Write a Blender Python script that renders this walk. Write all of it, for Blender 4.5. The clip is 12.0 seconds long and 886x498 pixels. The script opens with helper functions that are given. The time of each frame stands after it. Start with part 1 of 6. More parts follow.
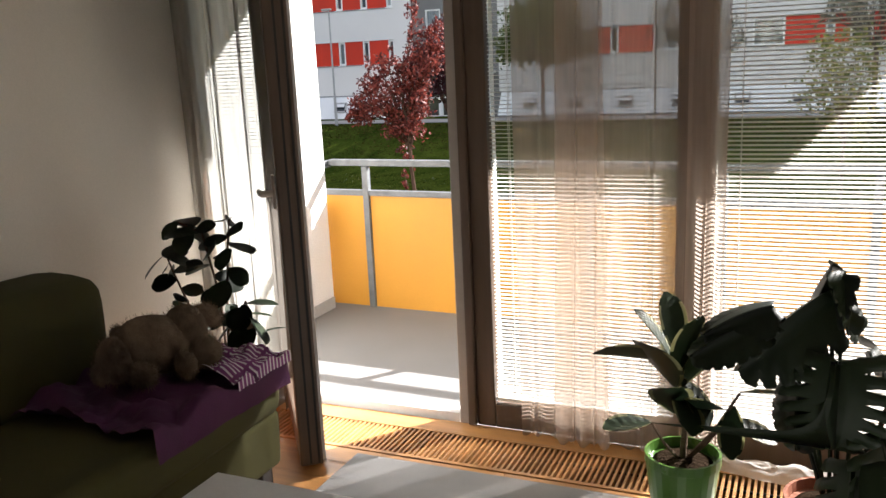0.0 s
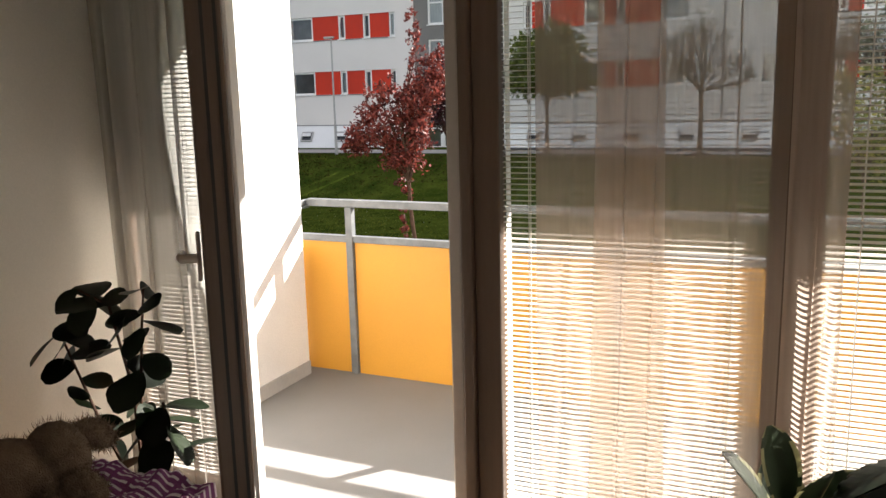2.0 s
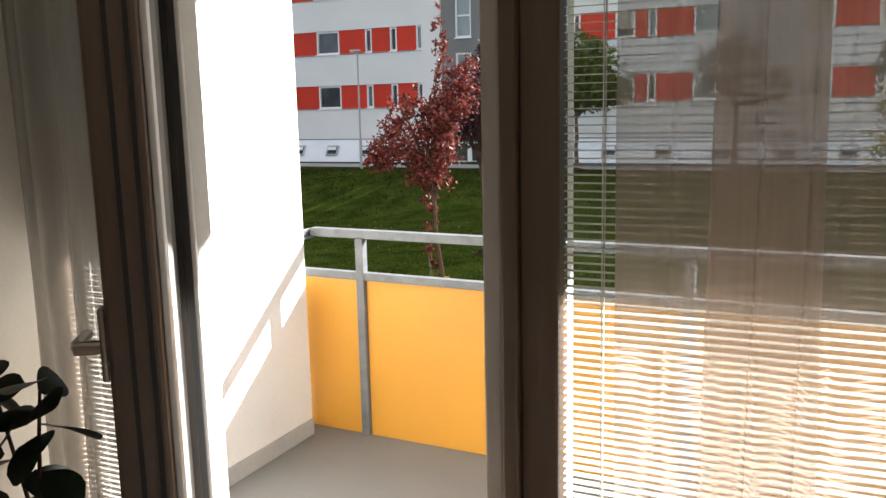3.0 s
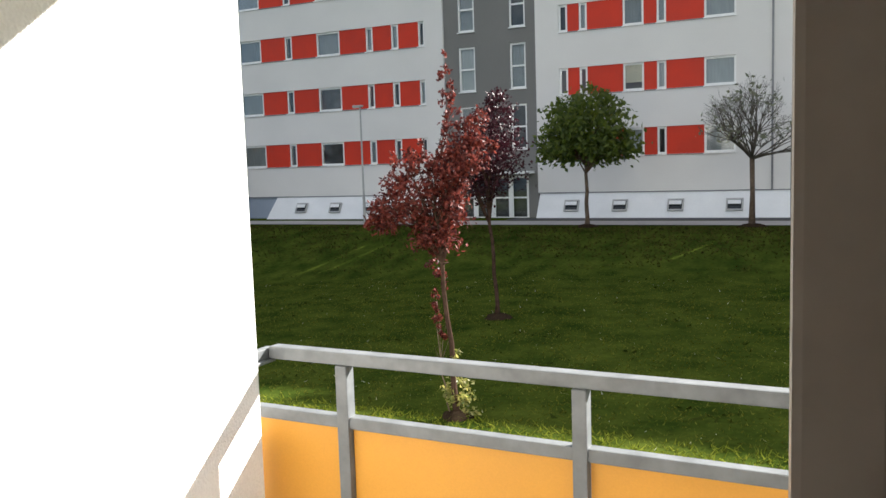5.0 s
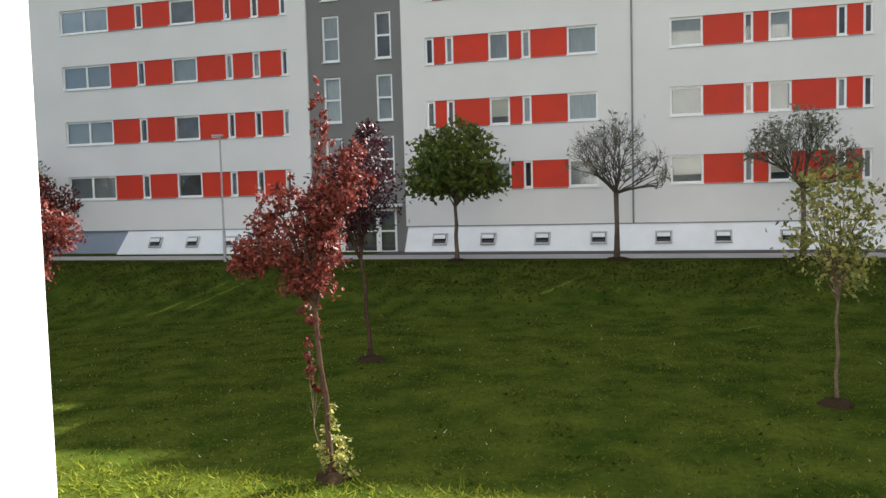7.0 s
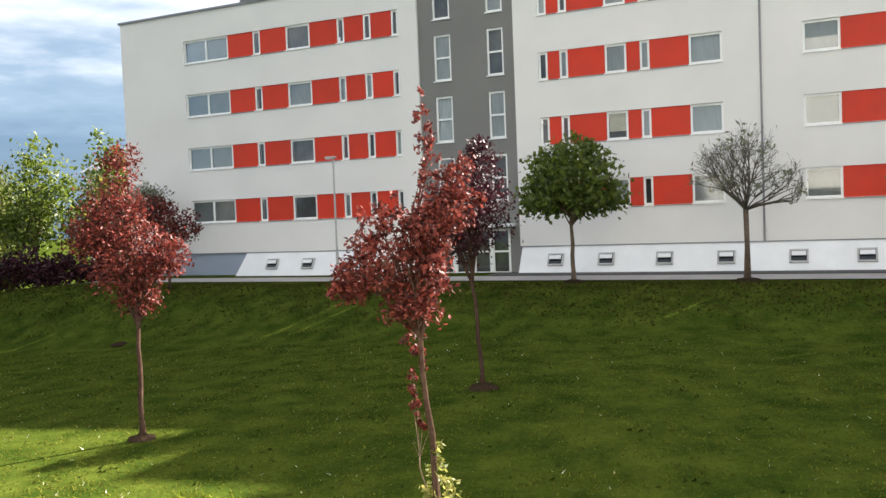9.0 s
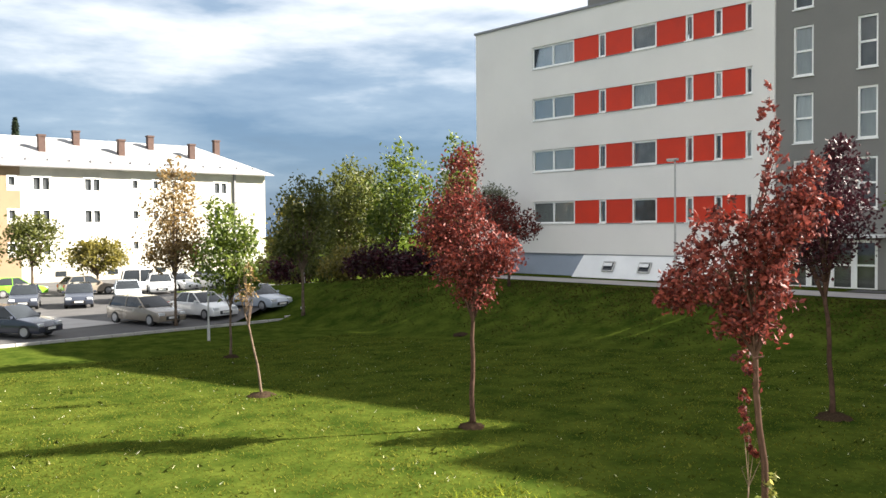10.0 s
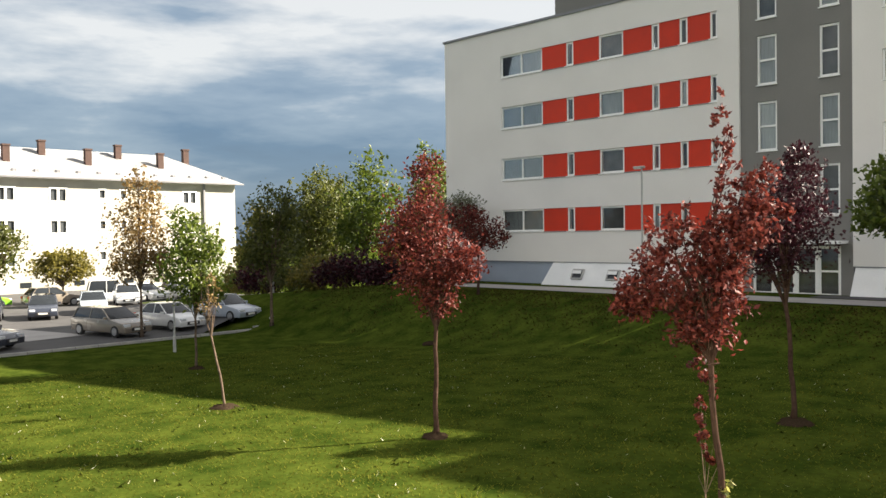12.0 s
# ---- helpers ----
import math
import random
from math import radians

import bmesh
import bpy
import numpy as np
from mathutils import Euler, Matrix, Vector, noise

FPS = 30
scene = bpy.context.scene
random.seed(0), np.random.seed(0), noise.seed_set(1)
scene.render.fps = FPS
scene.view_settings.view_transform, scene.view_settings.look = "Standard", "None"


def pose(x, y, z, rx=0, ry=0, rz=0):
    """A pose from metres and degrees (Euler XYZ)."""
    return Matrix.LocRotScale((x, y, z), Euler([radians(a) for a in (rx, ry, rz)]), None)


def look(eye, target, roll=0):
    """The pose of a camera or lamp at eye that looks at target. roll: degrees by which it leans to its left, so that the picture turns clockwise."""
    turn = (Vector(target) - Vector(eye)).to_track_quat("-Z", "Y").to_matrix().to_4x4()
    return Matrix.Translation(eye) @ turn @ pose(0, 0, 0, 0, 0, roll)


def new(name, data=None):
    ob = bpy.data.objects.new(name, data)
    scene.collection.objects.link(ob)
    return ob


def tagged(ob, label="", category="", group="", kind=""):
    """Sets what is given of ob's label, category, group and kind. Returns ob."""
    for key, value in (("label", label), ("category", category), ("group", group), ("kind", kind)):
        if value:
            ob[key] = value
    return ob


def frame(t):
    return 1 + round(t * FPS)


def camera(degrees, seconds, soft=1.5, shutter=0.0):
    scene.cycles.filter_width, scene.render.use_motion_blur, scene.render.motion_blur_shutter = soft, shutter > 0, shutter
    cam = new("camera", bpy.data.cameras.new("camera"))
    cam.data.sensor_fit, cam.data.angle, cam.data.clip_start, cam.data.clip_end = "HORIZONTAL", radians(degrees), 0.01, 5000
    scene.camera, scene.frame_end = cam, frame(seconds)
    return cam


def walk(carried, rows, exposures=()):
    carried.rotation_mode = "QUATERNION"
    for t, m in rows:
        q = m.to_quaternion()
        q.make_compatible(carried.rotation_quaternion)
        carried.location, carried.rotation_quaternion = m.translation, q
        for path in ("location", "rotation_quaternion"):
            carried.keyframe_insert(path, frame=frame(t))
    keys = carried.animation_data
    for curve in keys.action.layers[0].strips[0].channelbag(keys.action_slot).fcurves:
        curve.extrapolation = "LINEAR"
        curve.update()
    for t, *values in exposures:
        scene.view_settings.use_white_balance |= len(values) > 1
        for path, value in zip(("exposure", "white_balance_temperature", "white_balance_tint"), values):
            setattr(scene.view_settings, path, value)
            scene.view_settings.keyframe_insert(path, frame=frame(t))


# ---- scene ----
cam = camera(55.8, 12.0)
PATH = [
    (0, (-0.024, 0.044, 1.369), (-0.814, 1.83, 0.935), -2.6),
    (0.3, (-0.039, 0.084, 1.372), (-0.818, 1.875, 0.943), -2.8),
    (0.5, (-0.045, 0.114, 1.369), (-0.815, 1.909, 0.939), -2.7),
    (1, (-0.091, 0.319, 1.37), (-0.924, 2.097, 0.992), -2.2),
    (1.5, (-0.181, 0.56, 1.354), (-1.064, 2.312, 0.967), -1.5),
    (2, (-0.352, 0.833, 1.335), (-1.145, 2.633, 0.971), -1.5),
    (2.5, (-0.5, 1.102, 1.334), (-1.258, 2.919, 0.981), -1.4),
    (3, (-0.657, 1.497, 1.32), (-1.507, 3.277, 0.99), -1.3),
    (3.5, (-0.821, 1.796, 1.311), (-1.711, 3.565, 1.029), -2.0),
    (3.7, (-0.875, 1.884, 1.326), (-1.769, 3.653, 1.06), -1.9),
    (5.3, (-1.376, 2.771, 1.335), (-2.215, 4.576, 1.143), -2.2),
    (5.5, (-1.448, 2.834, 1.35), (-2.216, 4.67, 1.152), -2.3),
    (6, (-1.569, 3.052, 1.359), (-2.255, 4.923, 1.194), -1.7),
    (6.5, (-1.695, 3.233, 1.4), (-2.255, 5.148, 1.255), -1.6),
    (8.3, (-1.951, 4.089, 1.418), (-2.601, 5.977, 1.313), -1.3),
    (8.5, (-1.964, 4.164, 1.396), (-2.658, 6.037, 1.304), -1.4),
    (9, (-2.097, 4.39, 1.393), (-2.914, 6.214, 1.312), -2.3),
    (9.5, (-2.113, 4.597, 1.372), (-3.293, 6.21, 1.305), -1.2),
    (10, (-2.114, 4.689, 1.384), (-3.578, 6.05, 1.329), -0.5),
    (10.5, (-2.135, 4.781, 1.372), (-3.763, 5.943, 1.344), -1.1),
    (11, (-2.123, 4.806, 1.373), (-3.851, 5.812, 1.315), -1.8),
    (11.5, (-2.059, 4.781, 1.387), (-3.71, 5.909, 1.347), -0.9),
    (12, (-2.048, 4.93, 1.372), (-3.469, 6.337, 1.337), -0.8),
]
walk(cam, [(t, look(eye, target, roll)) for t, eye, target, roll in PATH], exposures=[(0.0, 2.42, 6250, 14), (2.0, 2.34, 6650, 14), (3.7, 2.32, 6050, 10), (5.3, 2.06, 6450, 10), (6.7, 2.15, 6550, 10), (8.5, 2.55, 6700, 10), (9.5, 2.52, 6850, 10), (10.2, 2.30, 6800, 10), (10.7, 2.06, 6750, 10), (11.3, 1.90, 6800, 10), (12.0, 2.02, 7200, 10)])

# ---------------------------------------------------------------- light
SUN_DIR = Vector((-0.78, -1.0, -0.80)).normalized()      # the way the sunlight travels
sun = new("sun", bpy.data.lights.new("sun", "SUN"))
sun.data.energy, sun.data.angle, sun.data.color = 5.0, radians(0.55), (1.0, 0.95, 0.87)
sun.matrix_world = look((10, 40, 30), Vector((10, 40, 30)) + SUN_DIR)

world = bpy.data.worlds.new("sky")
scene.world = world
world.use_nodes = True
wt = world.node_tree
wt.nodes.clear()
w_out = wt.nodes.new("ShaderNodeOutputWorld")
w_bg = wt.nodes.new("ShaderNodeBackground")
w_sky = wt.nodes.new("ShaderNodeTexSky")
w_sky.sky_type, w_sky.sun_disc = "NISHITA", False
w_sky.sun_elevation = math.asin(-SUN_DIR.z)
w_sky.sun_rotation = math.atan2(-SUN_DIR.x, -SUN_DIR.y)
w_co = wt.nodes.new("ShaderNodeTexCoord")
w_map = wt.nodes.new("ShaderNodeMapping")
w_map.inputs["Scale"].default_value = (1.6, 1.6, 7.0)
w_n1 = wt.nodes.new("ShaderNodeTexNoise")
w_n1.inputs["Scale"].default_value, w_n1.inputs["Detail"].default_value, w_n1.inputs["Roughness"].default_value = 2.2, 7, 0.55
w_sep = wt.nodes.new("ShaderNodeSeparateXYZ")
w_sum = wt.nodes.new("ShaderNodeMath")
w_sum.operation = "MULTIPLY_ADD"                          # height * 1.9 + cloud noise
w_sum.inputs[1].default_value = 1.8
w_ramp = wt.nodes.new("ShaderNodeValToRGB")
while len(w_ramp.color_ramp.elements) < 5:
    w_ramp.color_ramp.elements.new(0.5)
for e, p, c in zip(w_ramp.color_ramp.elements, (0.40, 0.60, 0.80, 1.0, 1.0), ((0.165, 0.34, 0.66, 1), (0.23, 0.47, 0.86, 1), (0.66, 0.92, 1.28, 1), (1.95, 2.08, 2.25, 1), (1.95, 2.08, 2.25, 1))):
    e.position, e.color = p, c
w_high = wt.nodes.new("ShaderNodeMapRange")                # the bright, thin cloud overhead
w_high.inputs["From Min"].default_value, w_high.inputs["From Max"].default_value = 0.25, 0.75
w_top = wt.nodes.new("ShaderNodeMix")
w_top.data_type = "RGBA"
w_top.inputs["B"].default_value = (1.9, 1.98, 2.15, 1)
w_mix = wt.nodes.new("ShaderNodeMix")
w_mix.data_type, w_mix.inputs["Factor"].default_value = "RGBA", 0.92
w_bg.inputs["Strength"].default_value = 0.098
link = wt.links.new
link(w_co.outputs["Generated"], w_map.inputs["Vector"])
link(w_map.outputs[0], w_n1.inputs["Vector"])
link(w_co.outputs["Generated"], w_sep.inputs[0])
link(w_sep.outputs["Z"], w_sum.inputs[0])
link(w_n1.outputs["Fac"], w_sum.inputs[2])
link(w_sum.outputs[0], w_ramp.inputs["Fac"])
link(w_sky.outputs[0], w_mix.inputs["A"])
link(w_sep.outputs["Z"], w_high.inputs["Value"])
link(w_high.outputs[0], w_top.inputs["Factor"])
link(w_ramp.outputs["Color"], w_top.inputs["A"])
link(w_top.outputs["Result"], w_mix.inputs["B"])
link(w_mix.outputs["Result"], w_bg.inputs["Color"])
link(w_bg.outputs[0], w_out.inputs["Surface"])

# ---------------------------------------------------------------- materials


def mat(name, color, rough=0.6, var=0.12, scale=4.0, bump=0.1, bscale=60.0, metal=0.0, fine=0.08, tint=None, rand=0.0, stretch=(1, 1, 1)):
    """A surface with broad stains, fine grain and relief; rand: how far pieces differ from one another."""
    m = bpy.data.materials.new(name)
    m.use_nodes = True
    t = m.node_tree
    b = t.nodes["Principled BSDF"]
    b.inputs["Metallic"].default_value = metal
    co = t.nodes.new("ShaderNodeTexCoord")
    mp = t.nodes.new("ShaderNodeMapping")
    mp.inputs["Scale"].default_value = stretch
    t.links.new(co.outputs["Object"], mp.inputs["Vector"])
    n1, n2 = t.nodes.new("ShaderNodeTexNoise"), t.nodes.new("ShaderNodeTexNoise")
    n1.inputs["Scale"].default_value, n1.inputs["Detail"].default_value = scale, 5
    n2.inputs["Scale"].default_value, n2.inputs["Detail"].default_value = bscale, 3
    for n in (n1, n2):
        t.links.new(mp.outputs[0], n.inputs["Vector"])
    ramp = t.nodes.new("ShaderNodeValToRGB")
    ramp.color_ramp.elements[0].position, ramp.color_ramp.elements[1].position = 0.32, 0.68
    lo = [c * (1 - var) for c in color]
    hi = [min(1, c * (1 + var)) for c in color] if tint is None else tint
    ramp.color_ramp.elements[0].color, ramp.color_ramp.elements[1].color = (*lo, 1), (*hi, 1)
    t.links.new(n1.outputs["Fac"], ramp.inputs["Fac"])
    val = t.nodes.new("ShaderNodeMath")
    val.operation = "MULTIPLY_ADD"
    val.inputs[1].default_value, val.inputs[2].default_value = fine * 2, 1 - fine
    t.links.new(n2.outputs["Fac"], val.inputs[0])
    hsv = t.nodes.new("ShaderNodeHueSaturation")
    t.links.new(ramp.outputs["Color"], hsv.inputs["Color"])
    if rand:
        info = t.nodes.new("ShaderNodeObjectInfo")
        r = t.nodes.new("ShaderNodeMath")
        r.operation = "MULTIPLY_ADD"
        r.inputs[1].default_value, r.inputs[2].default_value = rand * 2, 1 - rand
        t.links.new(info.outputs["Random"], r.inputs[0])
        q = t.nodes.new("ShaderNodeMath")
        q.operation = "MULTIPLY"
        t.links.new(r.outputs[0], q.inputs[0])
        t.links.new(val.outputs[0], q.inputs[1])
        val = q
    t.links.new(val.outputs[0], hsv.inputs["Value"])
    t.links.new(hsv.outputs["Color"], b.inputs["Base Color"])
    rr = t.nodes.new("ShaderNodeMath")
    rr.operation = "MULTIPLY_ADD"
    rr.inputs[1].default_value, rr.inputs[2].default_value = 0.16, max(0.02, rough - 0.08)
    t.links.new(n1.outputs["Fac"], rr.inputs[0])
    t.links.new(rr.outputs[0], b.inputs["Roughness"])
    if bump:
        bp = t.nodes.new("ShaderNodeBump")
        bp.inputs["Strength"].default_value, bp.inputs["Distance"].default_value = bump, 0.01
        t.links.new(n2.outputs["Fac"], bp.inputs["Height"])
        t.links.new(bp.outputs[0], b.inputs["Normal"])
    return m


def leaf_mat(name, a, b, through_light=0.35, rough=0.5, per_object=False):
    """Leaves: each leaf takes its own shade between a and b and lets some light through."""
    m = bpy.data.materials.new(name)
    m.use_nodes = True
    t = m.node_tree
    p = t.nodes["Principled BSDF"]
    geo = t.nodes.new("ShaderNodeObjectInfo" if per_object else "ShaderNodeNewGeometry")
    ramp = t.nodes.new("ShaderNodeValToRGB")
    ramp.color_ramp.elements[0].color, ramp.color_ramp.elements[1].color = (*a, 1), (*b, 1)
    t.links.new(geo.outputs["Random" if per_object else "Random Per Island"], ramp.inputs["Fac"])
    t.links.new(ramp.outputs["Color"], p.inputs["Base Color"])
    p.inputs["Roughness"].default_value = rough
    tr = t.nodes.new("ShaderNodeBsdfTranslucent")
    t.links.new(ramp.outputs["Color"], tr.inputs["Color"])
    mx = t.nodes.new("ShaderNodeMixShader")
    mx.inputs["Fac"].default_value = through_light
    t.links.new(p.outputs[0], mx.inputs[1])
    t.links.new(tr.outputs[0], mx.inputs[2])
    t.links.new(mx.outputs[0], t.nodes["Material Output"].inputs["Surface"])
    return m


def glass_mat(name, tint=(0.96, 0.98, 0.97), ior=1.5):
    """A clear window pane: see-through, with a gloss that grows at grazing angles."""
    m = bpy.data.materials.new(name)
    m.use_nodes = True
    t = m.node_tree
    t.nodes.clear()
    o = t.nodes.new("ShaderNodeOutputMaterial")
    tr, gl = t.nodes.new("ShaderNodeBsdfTransparent"), t.nodes.new("ShaderNodeBsdfGlossy")
    tr.inputs["Color"].default_value = (*tint, 1)
    gl.inputs["Roughness"].default_value = 0.01
    fr = t.nodes.new("ShaderNodeFresnel")
    fr.inputs["IOR"].default_value = ior
    mx = t.nodes.new("ShaderNodeMixShader")
    t.links.new(fr.outputs[0], mx.inputs["Fac"])
    t.links.new(tr.outputs[0], mx.inputs[1])
    t.links.new(gl.outputs[0], mx.inputs[2])
    t.links.new(mx.outputs[0], o.inputs["Surface"])
    return m


def sheer_mat(name, color, holes=0.45):
    """A woven sheer: part open weave, part threads that scatter and pass light."""
    m = bpy.data.materials.new(name)
    m.use_nodes = True
    t = m.node_tree
    t.nodes.clear()
    o = t.nodes.new("ShaderNodeOutputMaterial")
    tr, di, tl = (t.nodes.new("ShaderNodeBsdf" + k) for k in ("Transparent", "Diffuse", "Translucent"))
    di.inputs["Color"].default_value = tl.inputs["Color"].default_value = (*color, 1)
    co = t.nodes.new("ShaderNodeTexCoord")
    mp = t.nodes.new("ShaderNodeMapping")
    mp.inputs["Scale"].default_value = (30, 30, 1.2)
    nz = t.nodes.new("ShaderNodeTexNoise")
    nz.inputs["Scale"].default_value = 3.0
    t.links.new(co.outputs["Object"], mp.inputs["Vector"])
    t.links.new(mp.outputs[0], nz.inputs["Vector"])
    k = t.nodes.new("ShaderNodeMath")
    k.operation = "MULTIPLY_ADD"
    k.inputs[1].default_value, k.inputs[2].default_value = 0.14, 1 - holes - 0.07
    t.links.new(nz.outputs["Fac"], k.inputs[0])
    a, b = t.nodes.new("ShaderNodeMixShader"), t.nodes.new("ShaderNodeMixShader")
    a.inputs["Fac"].default_value = 0.6
    t.links.new(di.outputs[0], a.inputs[1])
    t.links.new(tl.outputs[0], a.inputs[2])
    t.links.new(k.outputs[0], b.inputs["Fac"])
    t.links.new(tr.outputs[0], b.inputs[1])
    t.links.new(a.outputs[0], b.inputs[2])
    t.links.new(b.outputs[0], o.inputs["Surface"])
    return m


M_WALL = mat("cream_wall_paint", (0.76, 0.715, 0.645), 0.85, 0.05, 1.5, 0.08, 180)
M_CEIL = mat("white_ceiling_paint", (0.8, 0.79, 0.76), 0.9, 0.03, 1.5, 0.05, 150)
M_FLOOR = mat("orange_beech_floor", (0.50, 0.25, 0.085), 0.32, 0.16, 3, 0.05, 40, rand=0.12, stretch=(1, 9, 1))
M_RUG = mat("grey_rug", (0.27, 0.265, 0.26), 0.95, 0.08, 6, 0.12, 350, fine=0.15)
M_FRAME = mat("brown_window_frame", (0.115, 0.080, 0.058), 0.42, 0.12, 5, 0.05, 40, stretch=(6, 6, 0.6))
M_FRAME_MID = mat("grey_beige_frame", (0.40, 0.36, 0.32), 0.4, 0.06, 6, 0.02, 60)
M_FRAME_OUT = mat("pale_outer_frame", (0.66, 0.65, 0.63), 0.4, 0.05, 6, 0.02, 60)
M_GASKET = mat("black_gasket", (0.02, 0.02, 0.02), 0.6, 0.1)
M_GLASS = glass_mat("window_glass")
M_GLASS2 = glass_mat("double_glazing", (0.93, 0.96, 0.95), 1.9)
M_SHEER = sheer_mat("champagne_sheer", (0.52, 0.425, 0.355), 0.47)
M_SHEER3 = sheer_mat("white_sheer", (0.93, 0.92, 0.90), 0.36)
M_SHEER2 = sheer_mat("beige_sheer", (0.62, 0.515, 0.435), 0.38)
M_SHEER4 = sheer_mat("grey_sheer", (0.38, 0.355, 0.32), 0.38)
M_SLAT = leaf_mat("cream_blind_slat", (0.86, 0.83, 0.77), (0.90, 0.87, 0.81), 0.12, 0.45)
M_CORD = mat("white_cord", (0.8, 0.78, 0.74), 0.8, 0.05)
M_GRILLE = mat("beech_grille", (0.42, 0.21, 0.075), 0.4, 0.15, 10, 0.05, 60, rand=0.15)
M_DARK = mat("dark_trench", (0.02, 0.018, 0.016), 0.8, 0.2)
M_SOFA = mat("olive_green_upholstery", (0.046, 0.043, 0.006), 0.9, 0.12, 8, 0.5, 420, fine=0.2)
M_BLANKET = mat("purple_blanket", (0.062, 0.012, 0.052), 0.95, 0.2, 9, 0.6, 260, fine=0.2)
M_FOLD = mat("light_purple_blanket", (0.20, 0.05, 0.18), 0.95, 0.2, 9, 0.6, 260, fine=0.2)
M_STRIPE = mat("white_blanket_stripe", (0.72, 0.66, 0.72), 0.95, 0.1, 9, 0.5, 260)
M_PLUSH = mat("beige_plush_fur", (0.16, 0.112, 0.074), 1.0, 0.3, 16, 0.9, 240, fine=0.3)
M_TABLE = mat("pale_grey_table", (0.62, 0.62, 0.62), 0.45, 0.05, 3, 0.03, 70)
M_GREENPOT = mat("green_ceramic_pot", (0.075, 0.18, 0.028), 0.3, 0.1, 6, 0.03, 60)
M_POT = mat("terracotta_pot", (0.36, 0.13, 0.07), 0.7, 0.15, 9, 0.1, 90)
M_SOIL = mat("potting_soil", (0.035, 0.024, 0.016), 0.95, 0.3, 30, 0.8, 120)
M_CHROME = mat("satin_metal_handle", (0.45, 0.40, 0.35), 0.3, 0.05, metal=1.0, bump=0)
M_PLASTER = mat("white_render", (0.86, 0.85, 0.82), 0.9, 0.04, 2.5, 0.55, 130, fine=0.1)
M_SKIRT = mat("grey_skirting", (0.42, 0.415, 0.40), 0.75, 0.1, 5, 0.15, 60)
M_BALC = mat("grey_balcony_coating", (0.20, 0.198, 0.195), 0.7, 0.07, 2.2, 0.12, 160)
M_SOFFIT = mat("white_soffit", (0.72, 0.71, 0.68), 0.9, 0.05, 2, 0.2, 100)
M_STEEL = mat("galvanised_steel", (0.155, 0.165, 0.172), 0.55, 0.2, 14, 0.08, 60, metal=0.2)
M_PANEL = mat("orange_yellow_panel", (0.62, 0.29, 0.028), 0.55, 0.05, 2, 0.04, 200)
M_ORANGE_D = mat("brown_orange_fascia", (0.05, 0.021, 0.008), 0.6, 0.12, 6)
# The neighbour's orange panel with its shade mixed into a darker colour.
M_PANEL_SHADE = mat("shaded_orange_panel", (0.27, 0.12, 0.016), 0.6, 0.08, 3)
M_MILK = mat("milky_white_screen", (0.70, 0.71, 0.69), 0.45, 0.03, 2, 0.0)
M_BROWN = mat("dark_brown_paint", (0.020, 0.013, 0.011), 0.6, 0.2)
M_DISH = mat("ivory_dish_and_wall_shade", (0.22, 0.19, 0.145), 0.5, 0.06, 4, 0.03)
M_BLACK = mat("black_plastic", (0.015, 0.015, 0.016), 0.45, 0.2)
M_FACADE = mat("white_grey_facade", (0.77, 0.745, 0.715), 0.9, 0.035, 0.35, 0.2, 20, fine=0.04)
M_STAIRG = mat("grey_facade", (0.20, 0.195, 0.185), 0.9, 0.05, 0.5, 0.2, 20, fine=0.05)
M_RED = mat("red_facade_panel", (0.60, 0.030, 0.005), 0.62, 0.06, 1.2, 0.03, 30, rand=0.07)
M_PLINTH = mat("white_plinth", (0.78, 0.785, 0.78), 0.85, 0.05, 0.8, 0.2, 25)
M_PLINTH_B = mat("blue_grey_plinth", (0.33, 0.38, 0.46), 0.85, 0.06, 0.8, 0.2, 25)
M_WFRAME = mat("white_window_frame", (0.88, 0.88, 0.86), 0.4, 0.03, 4, 0.0)
# Dark sheet behind the panes: the rooms' lack of light as a colour.
M_ROOM_SHADE = mat("room_shade", (0.11, 0.11, 0.115), 0.9, 0.3, 1.2, 0)
M_LACE = mat("pale_net_curtain", (0.36, 0.37, 0.38), 0.9, 0.12, 3, 0.2, 40, rand=0.35, stretch=(6, 6, 0.5))
M_SHUT = mat("ivory_roller_blind", (0.60, 0.55, 0.44), 0.8, 0.1, 3, 0.1, 40)
M_ZINC = mat("zinc_flashing", (0.22, 0.22, 0.23), 0.5, 0.1, 3, 0.05, 40, metal=0.4)
M_ASPH = mat("asphalt", (0.062, 0.060, 0.060), 0.9, 0.2, 0.6, 0.3, 40, fine=0.2)
M_PAVE = mat("pale_paving", (0.34, 0.325, 0.31), 0.9, 0.12, 0.8, 0.2, 30)
M_KERB = mat("concrete_kerb", (0.36, 0.35, 0.33), 0.9, 0.12, 2, 0.3, 40)
M_BARK = mat("grey_brown_bark", (0.13, 0.095, 0.07), 0.95, 0.3, 9, 0.8, 60)
M_BARK_R = mat("dark_red_bark", (0.060, 0.037, 0.028), 0.9, 0.3, 9, 0.8, 60)
M_TWIG = mat("pale_twig", (0.105, 0.092, 0.075), 0.95, 0.25, 6, 0.3, 50)
M_STAKE = mat("pale_wooden_stake", (0.42, 0.34, 0.25), 0.9, 0.2, 8, 0.3, 50)
M_LB_WALL = mat("cream_house_wall", (0.43, 0.41, 0.355), 0.9, 0.12, 0.5, 0.2, 15, fine=0.06)
M_LB_TAN = mat("tan_house_wall", (0.235, 0.165, 0.10), 0.9, 0.08, 0.5, 0.2, 15)
